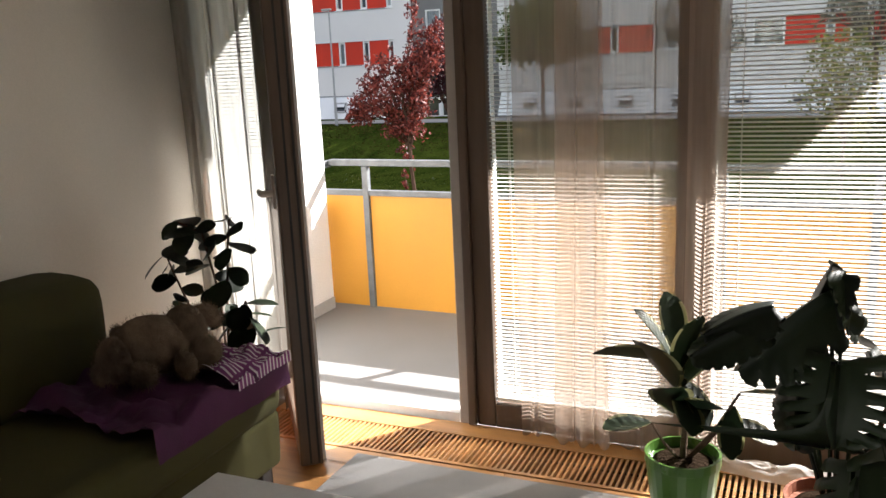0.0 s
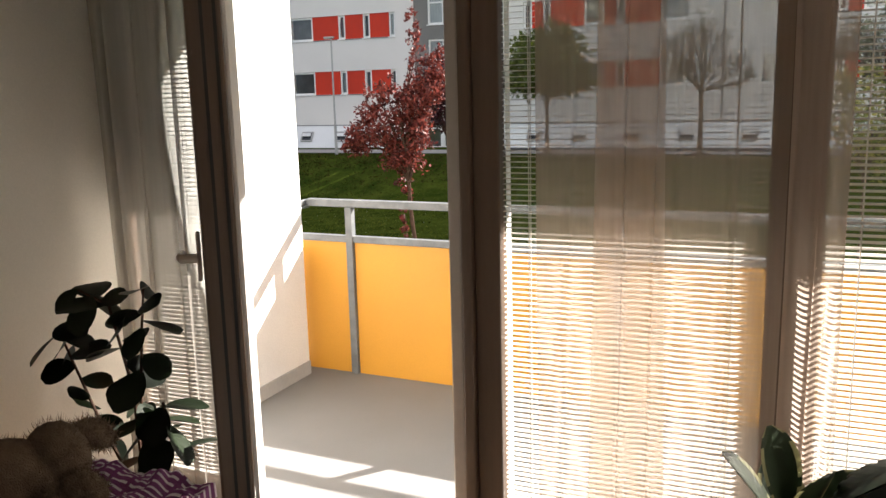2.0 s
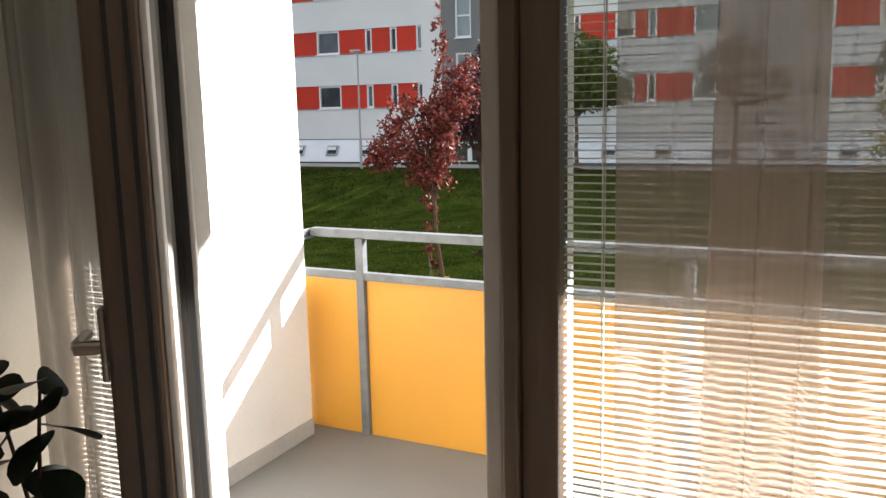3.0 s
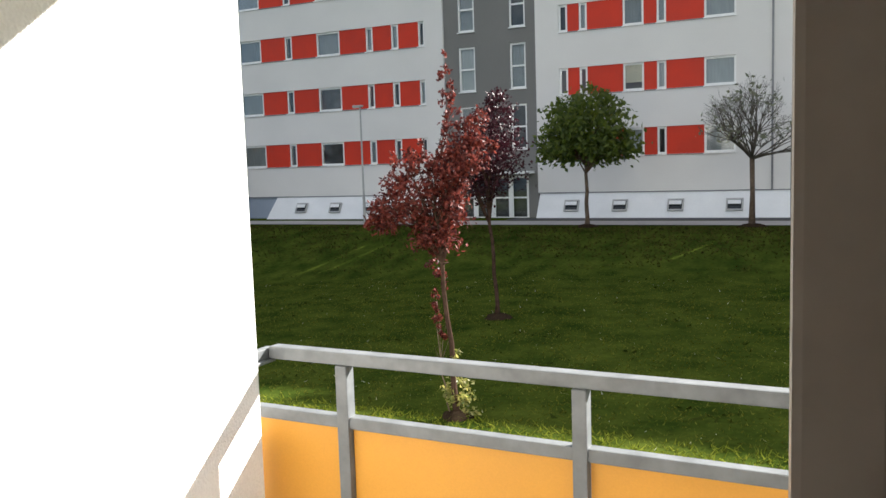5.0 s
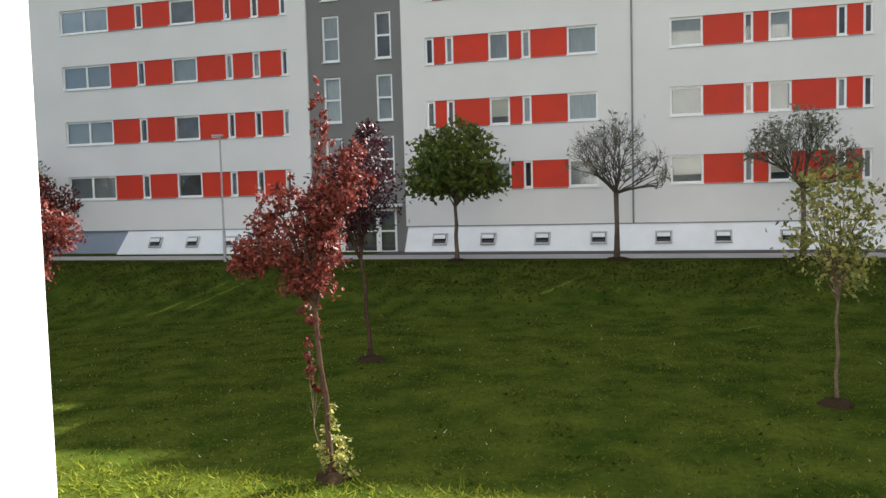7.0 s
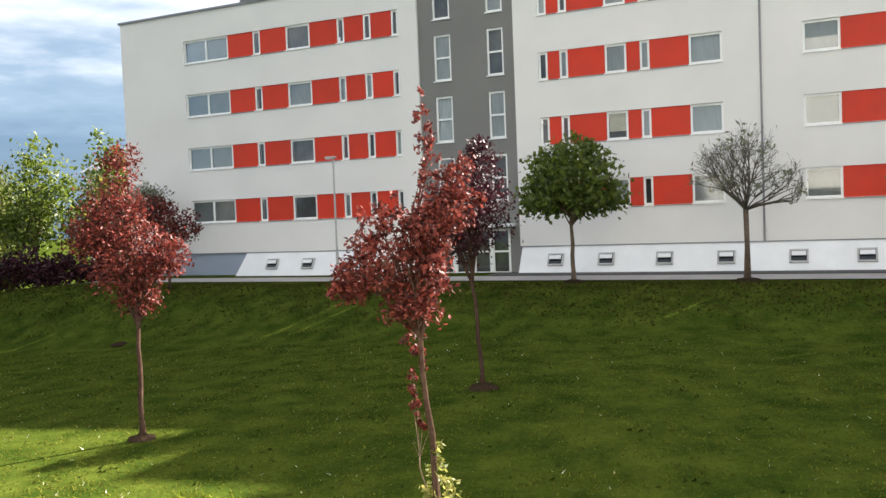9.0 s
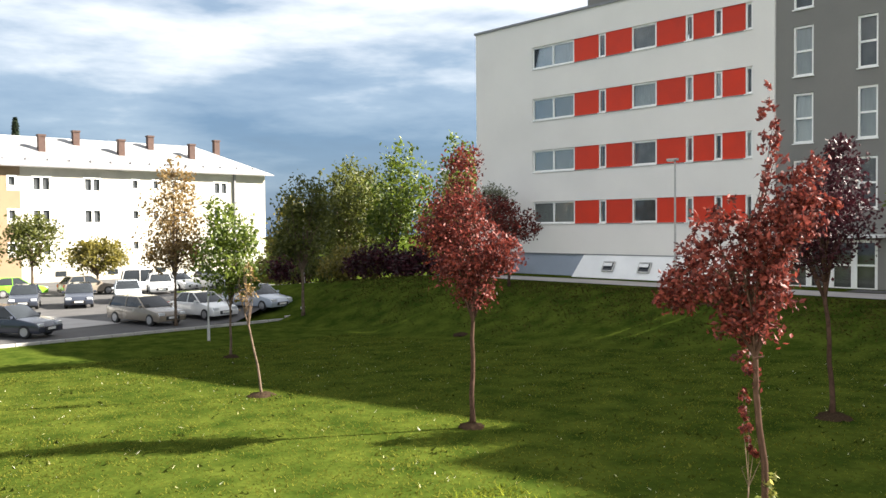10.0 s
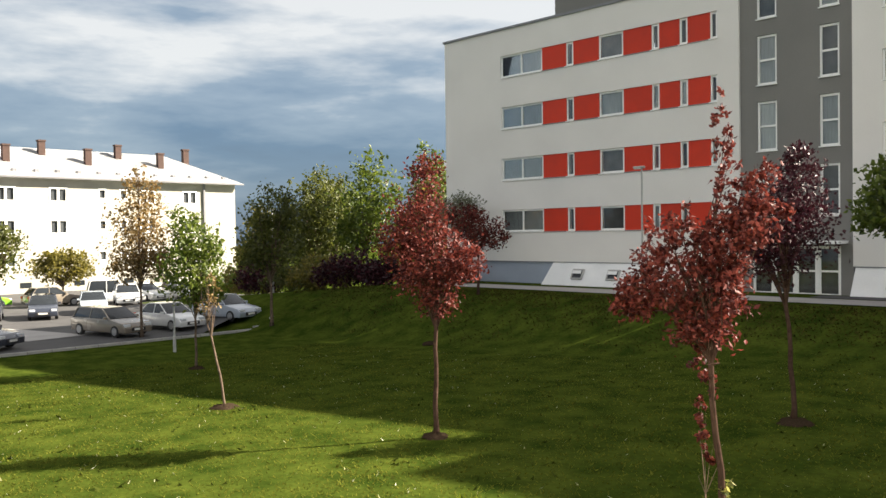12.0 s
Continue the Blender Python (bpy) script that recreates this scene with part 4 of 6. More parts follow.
part("milky_pane", boxes((-5.296, -5.286, 3.3, 5.275, 0.72, 0.80)), M_MILK, nb, "milky white pane", True)
part("infill_panel", boxes((-5.262, -5.25, 3.3, 5.275, BZ - 0.1, 0.685)), M_PANEL_SHADE, nb, "orange panel with shade put into its colour", True)
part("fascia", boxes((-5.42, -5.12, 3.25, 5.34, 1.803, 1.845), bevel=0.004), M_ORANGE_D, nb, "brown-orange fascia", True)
# The dish's darker ivory stands in for the shade on this cream wall.
part("upper_wall", boxes((-5.42, -5.22, 3.25, 5.26, 1.848, 4.4)), M_DISH, nb, "cream upper wall in a shade-darkened tone", True)
part("corner_post", boxes((-5.40, -5.21, 5.265, 5.335, 1.848, 4.4), bevel=0.01), M_BROWN, nb, "dark brown corner post", True)
part("side_wall", boxes((-12.0, -5.45, 3.0, 5.25, -4.2, 4.4)), M_PLASTER, nb, "white rendered wall", True)
part("balcony_slab", boxes((-5.45, -4.45, 3.22, 5.30, BZ - 0.4, BZ - 0.11)), M_SOFFIT, nb, "", True)
oc = thing("outdoor_chair", (-4.93, 4.86, BZ - 0.11), "dark brown chair beside the neighbour's screen", "chair")
part("seat", boxes((-0.22, 0.22, -0.22, 0.22, 0.42, 0.46), bevel=0.012), M_BROWN, oc)
part("backrest", boxes((-0.22, -0.18, -0.20, 0.20, 0.58, 0.92), bevel=0.015), M_BROWN, oc)
for x in (-0.2, 0.2):
    for y in (-0.2, 0.2):
        part("leg", boxes((x - 0.02, x + 0.02, y - 0.02, y + 0.02, 0.001, 0.60 if x < 0 else 0.42), bevel=0.004), M_BROWN, oc)
structure("wall_link", boxes((-5.45, -2.995, 3.0, 3.2, -4.5, 14)), M_PLASTER, "white rendered wall between the balconies")

ds = thing("satellite_dish", (-11.9, 5.25, 0.1), "ivory satellite dish on a wall arm", "satellite dish")
bm = bmesh.new()
lathe(bm, [(0.001, 0.0), (0.10, 0.006), (0.21, 0.026), (0.31, 0.054), (0.37, 0.080), (0.38, 0.080), (0.37, 0.070), (0.27, 0.032), (0.001, -0.012)], 36)
bmesh.ops.transform(bm, matrix=Matrix.Translation((0.05, 1.42, 0.45)) @ Vector((0.55, 0.83, 0.12)).to_track_quat("Z", "Y").to_matrix().to_4x4(), verts=bm.verts)
part("reflector", bm, M_DISH, ds, "", False, True)
bm = bmesh.new()
tube(bm, [(0, 0, 0.1), (0, 1.1, 0.15), (0.02, 1.36, 0.40)], 0.025, 8)
part("wall_arm", bm, M_STEEL, ds)
bm = bmesh.new()
tube(bm, [(0.12, 1.50, 0.07), (0.28, 1.68, 0.12), (0.40, 1.82, 0.26)], 0.014, 6)
box(bm, 0.35, 0.47, 1.77, 1.89, 0.20, 0.36, 0.01)
part("receiver_arm", bm, M_BLACK, ds, "dark receiver on its arm")
wl = thing("wall_lamp", (-8.0, 5.25, 2.05), "small black lantern on a wall arm", "wall lamp")
part("bracket", boxes((-8.02, -7.98, 5.25, 5.72, 1.98, 2.0), (-8.02, -7.98, 5.25, 5.72, 1.90, 1.92)), M_STEEL, wl, "", True)
bm = bmesh.new()
lathe(bm, [(0.02, 0), (0.05, 0.02), (0.06, 0.14), (0.03, 0.19)], 10, (-8.0, 5.70, 2.0))
part("lantern", bm, M_BLACK, wl, "", True)


for ob in (nb, oc, ds, wl):                                    # the neighbours' end stands a little higher
    ob.matrix_basis = Matrix.Translation((0.06, -0.10, 0.17)) @ ob.matrix_basis

# ---------------------------------------------------------------- block of flats opposite
YF = 39.6
WIN_MESH = {}


def flat_window(parent, x0, x1, z0, z1, split=0, y=YF, cover=None, wname="window", deep=0.08, fr=0.085):
    """A recessed window: white frame, glass pane, a net curtain or blind, and a dark sheet painted as the unlit room
    behind.
    """
    w, h = round(x1 - x0, 2), round(z1 - z0, 2)
    key = (w, h, split, fr)
    if key not in WIN_MESH:
        bs = [(0, fr, 0, 0.06, 0, h), (w - fr, w, 0, 0.06, 0, h), (fr, w - fr, 0, 0.06, 0, fr), (fr, w - fr, 0, 0.06, h - fr, h)]
        if split == 1:
            bs.append((w / 2 - 0.05, w / 2 + 0.05, 0, 0.06, fr, h - fr))
        if split == 2:
            bs.append((fr, w - fr, 0, 0.06, h / 2 - 0.04, h / 2 + 0.04))
        WIN_MESH[key] = (mesh_of("window", boxes(*bs), M_WFRAME), mesh_of("pane", boxes((fr, w - fr, 0.025, 0.035, fr, h - fr)), M_GLASS),
                         mesh_of("room", boxes((0, w, 0.30, 0.32, 0, h)), M_ROOM_SHADE), mesh_of("sill", boxes((-0.03, w + 0.03, -0.13, 0.0, -0.05, -0.01)), M_WFRAME))
    f, p, r, s = WIN_MESH[key]
    base = BASE[parent.name]
    o = part(wname, f, None, parent)
    o.location = Vector((x0, y + deep, z0)) - base
    q = part("pane", p, None, o)
    q.visible_shadow = False
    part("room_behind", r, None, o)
    part("sill", s, None, o)
    if cover:
        kind, drop = cover
        k2 = (w, h, kind, drop)
        if k2 not in WIN_MESH:
            WIN_MESH[k2] = mesh_of(kind, boxes((fr, w - fr, 0.10, 0.115, h * (1 - drop), h - fr)), M_SHUT if kind == "roller_blind" else M_LACE)
        part(kind, WIN_MESH[k2], None, o)
    return o


ab = thing("apartment_building", (-10, 42, -1.5), "white apartment block with red panel bands and grey stairwells", "building")
WB = 52.0                                                     # its back
LEVELS = [9.86 + 2.8 * k for k in (-3, -2, -1, 0, 1)]           # sills, ground floor first
WH = 1.19
# each run of the facade: from x to x, its band of windows and panels (w window, s slim window, d double window, p panel)
RUNS = [
    (-36.7, -18.75, [("d", -32.4, -29.55), ("p", -29.55, -28.0), ("s", -28.0, -27.55), ("p", -27.55, -26.0), ("w", -26.0, -24.6), ("p", -24.6, -23.05), ("s", -23.05, -22.65), ("p", -22.65, -21.6), ("s", -21.6, -21.2), ("p", -21.2, -20.1), ("s", -20.1, -19.75)]),
    (-14.1, -3.98, [("s", -13.0, -12.6), ("p", -12.6, -12.06), ("s", -12.06, -11.7), ("p", -11.7, -10.1), ("w", -10.1, -9.2), ("p", -9.2, -8.64), ("s", -8.64, -8.25), ("p", -8.25, -6.68), ("w", -6.68, -5.4)]),
    (-3.98, 6.15, [("w", -2.46, -1.15), ("p", -1.15, 0.42), ("s", 0.42, 0.78), ("p", 0.78, 1.36), ("w", 1.36, 2.22), ("p", 2.22, 3.85), ("s", 3.85, 4.22), ("p", 4.22, 4.8), ("s", 4.8, 5.15)]),
    (11.0, 28.0, [("w", 12.2, 13.5), ("p", 13.5, 15.1), ("s", 15.1, 15.5), ("p", 15.5, 16.1), ("w", 16.1, 17.0), ("p", 17.0, 18.6), ("s", 18.6, 19.0)]),
]
RW = random.Random(4)
TOPS = [12.45, 15.3, 15.3, 18.4]
for (xa, xb, band), top in zip(RUNS, TOPS):
    ba, bb = band[0][1], band[-1][2]
    rows = [z for z in LEVELS if z + WH < top - 0.4]
    zs = [-0.12] + [v for z in rows for v in (z, z + WH)] + [top]
    for k in range(0, len(zs), 2):
        part("wall_band", boxes((xa, xb, YF, YF + 0.3, zs[k], zs[k + 1])), M_FACADE, ab, "", True)
    for z in rows:
        part("wall_pier", boxes((xa, ba, YF + 0.001, YF + 0.3, z, z + WH)), M_FACADE, ab, "", True)
        part("wall_pier", boxes((bb, xb, YF + 0.001, YF + 0.3, z, z + WH)), M_FACADE, ab, "", True)
        for kind, a, b in band:
            if kind == "p":
                part("facade_panel", boxes((a + 0.01, b - 0.01, YF + 0.05, YF + 0.3, z, z + WH)), M_RED, ab, "red panel", True)
            else:
                c = RW.choice([None, ("net_curtain", 1.0), ("net_curtain", 1.0), ("net_curtain", 1.0), ("net_curtain", 1.0), ("roller_blind", 0.7)]) if kind != "s" else RW.choice([None, None, ("net_curtain", 1.0)])
                flat_window(ab, a, b, z + 0.01, z + WH - 0.01, 1 if kind == "d" else 0, cover=c)
        part("band_ledge", boxes((ba, bb, YF - 0.035, YF + 0.05, z - 0.045, z - 0.005)), M_ZINC, ab, "", True)
    part("roof_edge", boxes((xa - 0.08, xb + 0.02, YF - 0.08, YF + 0.35, top + 0.002, top + 0.12)), M_ZINC, ab, "", True)
part("end_wall", boxes((-36.7, -36.4, YF + 0.301, WB, -0.12, 12.45)), M_FACADE, ab, "", True)
part("downpipe", boxes((-4.02, -3.94, YF - 0.06, YF - 0.005, -0.12, 15.3)), M_ZINC, ab, "", True)
part("rear_wall", boxes((-36.39, 28, WB - 0.3, WB, -1.6, 12.3)), M_FACADE, ab, "", True)
part("roof_deck", boxes((-36.39, -28.7, YF + 0.31, WB - 0.31, 12.1, 12.35)), M_ZINC, ab, "", True)
part("penthouse", boxes((-28.7, -18.7, YF + 0.10, WB - 0.5, 12.6, 15.3)), M_STAIRG, ab, "grey set-back top storey", True)
part("roof_deck", boxes((-28.69, 11.0, YF + 0.45, WB - 0.31, 14.9, 15.2)), M_ZINC, ab, "", True)
part("tall_storeys", boxes((8.2, 11.0, YF + 0.5, WB - 0.4, 15.31, 18.4)), M_STAIRG, ab, "", True)
part("roof_deck", boxes((11.0, 28.0, YF + 0.45, WB - 0.31, 18.0, 18.3)), M_ZINC, ab, "", True)
part("inner_wall", boxes((-18.7, -14.1, 45, 45.2, -1.4, 12.4), (6.2, 11, 45, 45.2, -1.4, 14.9)), M_STAIRG, ab, "", True)
# grey stairwells with tall windows
for xa, xb, cols, top in ((-18.75, -14.1, ((-18.0, -17.15), (-15.4, -14.62)), 14.9), (6.15, 11.0, ((7.0, 7.85), (9.3, 10.1)), 14.9)):
    ys = YF + 0.12
    zs = [(4.72 - 2.8, 6.82 - 2.8), (4.72, 6.82), (4.72 + 2.8, 6.82 + 2.8), (4.72 + 5.6, 6.82 + 5.6)]
    edge = [1.0] + [v for z in zs for v in z] + [top]
    for k in range(0, len(edge), 2):
        part("stair_wall", boxes((xa + 0.002, xb - 0.002, ys, ys + 0.3, edge[k], edge[k + 1])), M_STAIRG, ab, "grey rendered wall", True)
    for z0, z1 in zs:
        cx = [xa + 0.002] + [v for c in cols for v in c] + [xb - 0.002]
        for k in range(0, len(cx), 2):
            part("stair_wall", boxes((cx[k], cx[k + 1], ys + 0.001, ys + 0.3, z0, z1)), M_STAIRG, ab, "grey rendered wall", True)
        for a, b in cols:
            flat_window(ab, a, b, z0 + 0.01, z1 - 0.01, 2, ys, ("net_curtain", 1.0) if RW.random() < 0.6 else None, "stair_window", 0.06)
    # entrance at the foot of the stairs
    part("entrance_wall", boxes((xa + 0.002, xa + 0.5, ys, ys + 0.3, -1.4, 0.998), (xb - 0.5, xb - 0.002, ys, ys + 0.3, -1.4, 0.998), (xa + 0.5, xb - 0.5, ys + 0.002, ys + 0.3, 0.7, 0.998)), M_STAIRG, ab, "grey rendered wall", True)
    for k in range(4):
        a = xa + 0.5 + k * (xb - xa - 1.0) / 4
        flat_window(ab, a, a + (xb - xa - 1.0) / 4 - 0.01, -1.36, 0.68, 2, ys, None, "entrance_door", 0.05, 0.11)
    part("canopy", boxes((xa + 0.3, xb - 0.2, YF - 0.9, ys - 0.002, 0.78, 0.9)), M_PLINTH, ab, "white entrance canopy", True)


# sloping white plinth with cellar windows
def plinth(x0, x1, skew):
    bm = bmesh.new()
    y0, y1, z0, z1 = YF - 0.75, YF - 0.02, -1.42, -0.16
    v = [bm.verts.new(p) for p in ((x0 - skew, y0, z0), (x1, y0, z0), (x1, y1, z1), (x0, y1, z1), (x0 - skew, YF + 0.3, z0), (x1, YF + 0.3, z0), (x1, YF + 0.3, z1), (x0, YF + 0.3, z1))]
    for f in ((0, 1, 2, 3), (1, 5, 6, 2), (4, 0, 3, 7), (3, 2, 6, 7), (5, 4, 7, 6), (0, 4, 5, 1)):
        bm.faces.new([v[i] for i in f])
    return bm


part("plinth", plinth(-28.9, -19.2, 0.35), M_PLINTH, ab, "sloping white plinth", True)
part("plinth", plinth(-14.0, 6.1, 0.0), M_PLINTH, ab, "sloping white plinth", True)
part("plinth", plinth(11.1, 28.0, 0.0), M_PLINTH, ab, "sloping white plinth", True)
part("low_plinth", boxes((-36.6, -29.0, YF + 0.05, YF + 0.3, -3.2, -0.122)), M_PLINTH_B, ab, "blue-grey painted base", True)
part("plinth_cap", boxes((-36.7, -18.8, YF - 0.05, YF, -0.16, -0.122), (-14.05, 6.1, YF - 0.06, YF, -0.16, -0.122), (11.05, 28, YF - 0.06, YF, -0.16, -0.122)), M_ZINC, ab, "", True)
vent_me = [mesh_of("cellar_window", boxes((-0.34, 0.34, -0.05, 0.03, -0.28, -0.22), (-0.34, 0.34, -0.05, 0.03, 0.22, 0.28), (-0.34, -0.28, -0.05, 0.03, -0.22, 0.22), (0.28, 0.34, -0.05, 0.03, -0.22, 0.22)), M_SKIRT),
           mesh_of("pane", boxes((-0.28, 0.28, -0.01, 0.0, -0.22, 0.22)), M_CARGLASS), mesh_of("awning", boxes((-0.26, 0.26, -0.12, -0.10, -0.02, 0.16)), M_PLINTH)]
for x in (-27.1, -25.0, -22.9, -20.8, -12.4, -10.2, -7.8, -5.4, -2.75, -0.4, 2.1, 4.4, 13.0, 15.4, 17.8):
    o = part("cellar_window", vent_me[0], None, ab)
    o.matrix_basis = Matrix.Translation(Vector((x, YF - 0.40, -0.72)) - BASE[ab.name]) @ pose(0, 0, 0, -30, 0, 0)
    part("pane", vent_me[1], None, o)
    part("awning", vent_me[2], None, o)

# ---------------------------------------------------------------- trees
def tree(name, x, y, label, category="tree", seed=1, trunk=2.3, r0=0.06, blobs=(), leaves=3000, size=0.08, leaf=L_GREEN, bark=M_BARK, lean=(0, 0), limbs=26, group="", flat=1.0, twigs=0, shoots=()):
    """A tapered trunk, limbs that reach into the crown, and a crown of single leaves in uneven clumps.
    blobs: masses of the crown as (dx, dy, height, rx, ry, rz)."""
    r = random.Random(seed)
    z0 = ground_z(x, y) - 0.06
    t = thing(name, (x, y, z0), label, category, group)
    top = Vector((lean[0], lean[1], trunk))
    bm = bmesh.new()
    steps = 7
    axis = [Vector((top.x * (i / steps) ** 1.4 + 0.02 * math.sin(i * 2 + seed), top.y * (i / steps) ** 1.4, trunk * i / steps)) for i in range(steps + 1)]
    tube(bm, axis, [r0 * (1.5 if i == 0 else 1.0 - 0.35 * i / steps) for i in range(steps + 1)], 9)
    part("trunk", bm, bark, t, "", False, True)
    vol = [b[3] * b[4] * b[5] for b in blobs]
    tips = []
    bm = bmesh.new()
    for k in range(limbs):
        b = blobs[k] if k < len(blobs) else r.choices(blobs, vol)[0]
        d = Vector((r.gauss(0, 1), r.gauss(0, 1), r.gauss(0, 0.8))).normalized() * r.uniform(0.35, 0.95)
        end = Vector((b[0] + d.x * b[3], b[1] + d.y * b[4], b[2] + d.z * b[5]))
        start = axis[-1 if r.random() < 0.7 else -2]
        mid = start.lerp(end, 0.5) + Vector((r.uniform(-0.1, 0.1), r.uniform(-0.1, 0.1), 0.14 * (end - start).length))
        tube(bm, [start, mid, end], [r0 * 0.42, r0 * 0.24, r0 * 0.06], 5)
        tips += [end, mid.lerp(end, 0.5)]
        for q in range(twigs):
            f = r.uniform(0.35, 1.0)
            p = mid.lerp(end, f)
            e2 = p + Vector((r.gauss(0, 1), r.gauss(0, 1), r.gauss(0.3, 0.8))).normalized() * 0.35 * b[3] * r.uniform(0.5, 1)
            tube(bm, [p, e2], [r0 * 0.08, r0 * 0.03], 3, False)
            tips.append(e2)
    tagged(part("branchwork", bm, bark, t), kind="stuff")
    if leaves:
        npr = np.random.RandomState(seed)
        n = leaves
        cl = int(n / 14) + 1
        cen = np.zeros((cl, 3))
        idx = npr.choice(len(blobs), cl, p=np.array(vol) ** 0.75 / np.sum(np.array(vol) ** 0.75))
        B = np.array(blobs)
        d = npr.normal(size=(cl, 3))
        d /= np.linalg.norm(d, axis=1)[:, None]
        rad = npr.uniform(0.25, 1.0, cl) ** 0.55
        cen = B[idx, :3] + d * rad[:, None] * B[idx, 3:] * (1 + 0.12 * npr.normal(size=(cl, 1)))
        own = npr.randint(0, cl, n)
        spread = np.minimum(B[idx, 3], B[idx, 5])[own] * 0.20
        c = cen[own] + npr.normal(size=(n, 3)) * spread[:, None]
        a = npr.normal(size=(n, 3))
        a /= np.linalg.norm(a, axis=1)[:, None]
        b2 = npr.normal(size=(n, 3))
        b2 -= a * np.sum(a * b2, axis=1)[:, None]
        b2 /= np.linalg.norm(b2, axis=1)[:, None]
        s = size * npr.uniform(0.6, 1.25, n)[:, None]
        nn = np.cross(a, b2)
        V = np.stack([c - a * s * 0.6, c + b2 * s * 0.33 + nn * s * 0.08, c + a * s * 0.6, c - b2 * s * 0.33 + nn * s * 0.08], axis=1).reshape(-1, 3)
        F = np.arange(4 * n).reshape(-1, 4)
        me = bpy.data.meshes.new("crown")
        me.from_pydata(V.tolist(), [], F.tolist())
        me.materials.append(leaf)
        part("crown", me, None, t)
    return t


def side(u, d=0.0):
    """A crown offset: u to the side along the lawn, d away from the balcony."""
    return (0.93 * u - 0.37 * d, 0.37 * u + 0.93 * d)


def mass(u, h, ru, rz, d=0.0, rd=None):
    s = side(u, d)
    return (*s, h, ru, rd or ru, rz)


# the red plum before the balcony, its crown leaning one way with a tall leader
tree("plum_tree", -6.41, 13.59, "young red-leaved plum tree with a tall leader", seed=2, trunk=2.75, r0=0.045, lean=side(-0.20),
     blobs=(mass(-0.55, 3.22, 0.46, 0.36), mass(-0.15, 2.95, 0.30, 0.42), mass(-0.92, 3.12, 0.34, 0.24), mass(-1.12, 2.98, 0.22, 0.14), mass(0.02, 3.65, 0.32, 0.42), mass(0.26, 3.95, 0.28, 0.34), mass(0.42, 4.30, 0.20, 0.26),
            mass(0.05, 4.40, 0.17, 0.42), mass(0.00, 5.0, 0.11, 0.42), mass(-0.18, 2.42, 0.15, 0.42), mass(-0.30, 2.80, 0.30, 0.30), mass(-0.02, 3.15, 0.26, 0.40), mass(-0.62, 3.75, 0.20, 0.30), mass(-0.40, 3.95, 0.13, 0.26), mass(-0.78, 3.55, 0.20, 0.22), mass(-0.22, 3.60, 0.24, 0.30), mass(0.55, 4.05, 0.16, 0.14)),
     leaves=7600, size=0.066, leaf=L_RED, bark=M_BARK_R, limbs=46, twigs=4, group="plum trees")
tree("plum_shoots", -6.38, 13.60, "fresh green shoots at the plum tree's foot", "shrub", seed=3, trunk=0.35, r0=0.012, blobs=(mass(0.0, 0.45, 0.20, 0.42), mass(0.10, 0.25, 0.18, 0.22), mass(-0.02, 0.95, 0.10, 0.28)), leaves=420, size=0.07, leaf=L_LIME, limbs=8)
tree("plum_shoots", -6.52, 13.57, "red shoots up the plum tree's trunk", "shrub", seed=31, trunk=0.9, r0=0.012, lean=side(-0.12), blobs=(mass(-0.14, 1.75, 0.07, 0.35), mass(-0.06, 1.35, 0.07, 0.20)), leaves=200, size=0.07, leaf=L_RED, limbs=6)
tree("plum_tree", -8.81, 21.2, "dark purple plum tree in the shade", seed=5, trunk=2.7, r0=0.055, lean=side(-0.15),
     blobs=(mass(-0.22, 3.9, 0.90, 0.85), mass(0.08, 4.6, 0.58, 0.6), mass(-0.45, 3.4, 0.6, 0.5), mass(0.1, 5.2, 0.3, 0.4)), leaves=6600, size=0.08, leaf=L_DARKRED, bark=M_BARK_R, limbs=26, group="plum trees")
tree("plum_tree", -13.8, 16.3, "red-leaved plum tree standing in the sun's edge", seed=7, trunk=2.55, r0=0.055, lean=(0.10, -0.05),
     blobs=(mass(-0.02, 3.45, 0.78, 0.62), mass(-0.30, 4.25, 0.60, 0.62), mass(-0.15, 5.1, 0.36, 0.55), mass(0.62, 3.55, 0.42, 0.38), mass(-0.85, 3.9, 0.42, 0.35), mass(0.05, 2.75, 0.4, 0.3)),
     leaves=8200, size=0.074, leaf=L_RED, bark=M_BARK_R, limbs=34, twigs=3, group="plum trees")
tree("plum_tree", -28.5, 33.4, "small dark red plum tree by the path", seed=9, trunk=2.0, r0=0.07, blobs=(mass(0, 3.0, 1.2, 0.8), mass(-0.6, 3.6, 0.9, 0.6), mass(0.9, 2.6, 0.7, 0.5)), leaves=2600, size=0.13, leaf=L_RED, bark=M_BARK_R, group="plum trees")
# globe-headed trees along the path
tree("globe_maple", -10.35, 34.5, "globe-headed maple in fresh green leaf", seed=12, trunk=2.5, r0=0.09,
     blobs=(mass(0, 3.9, 1.75, 1.2), mass(0, 3.1, 1.9, 0.55), mass(0, 4.7, 1.2, 0.75), mass(-1.1, 3.3, 0.9, 0.7), mass(1.1, 3.3, 0.9, 0.7)), leaves=6000, size=0.21, leaf=L_GREEN, limbs=40, group="globe trees")


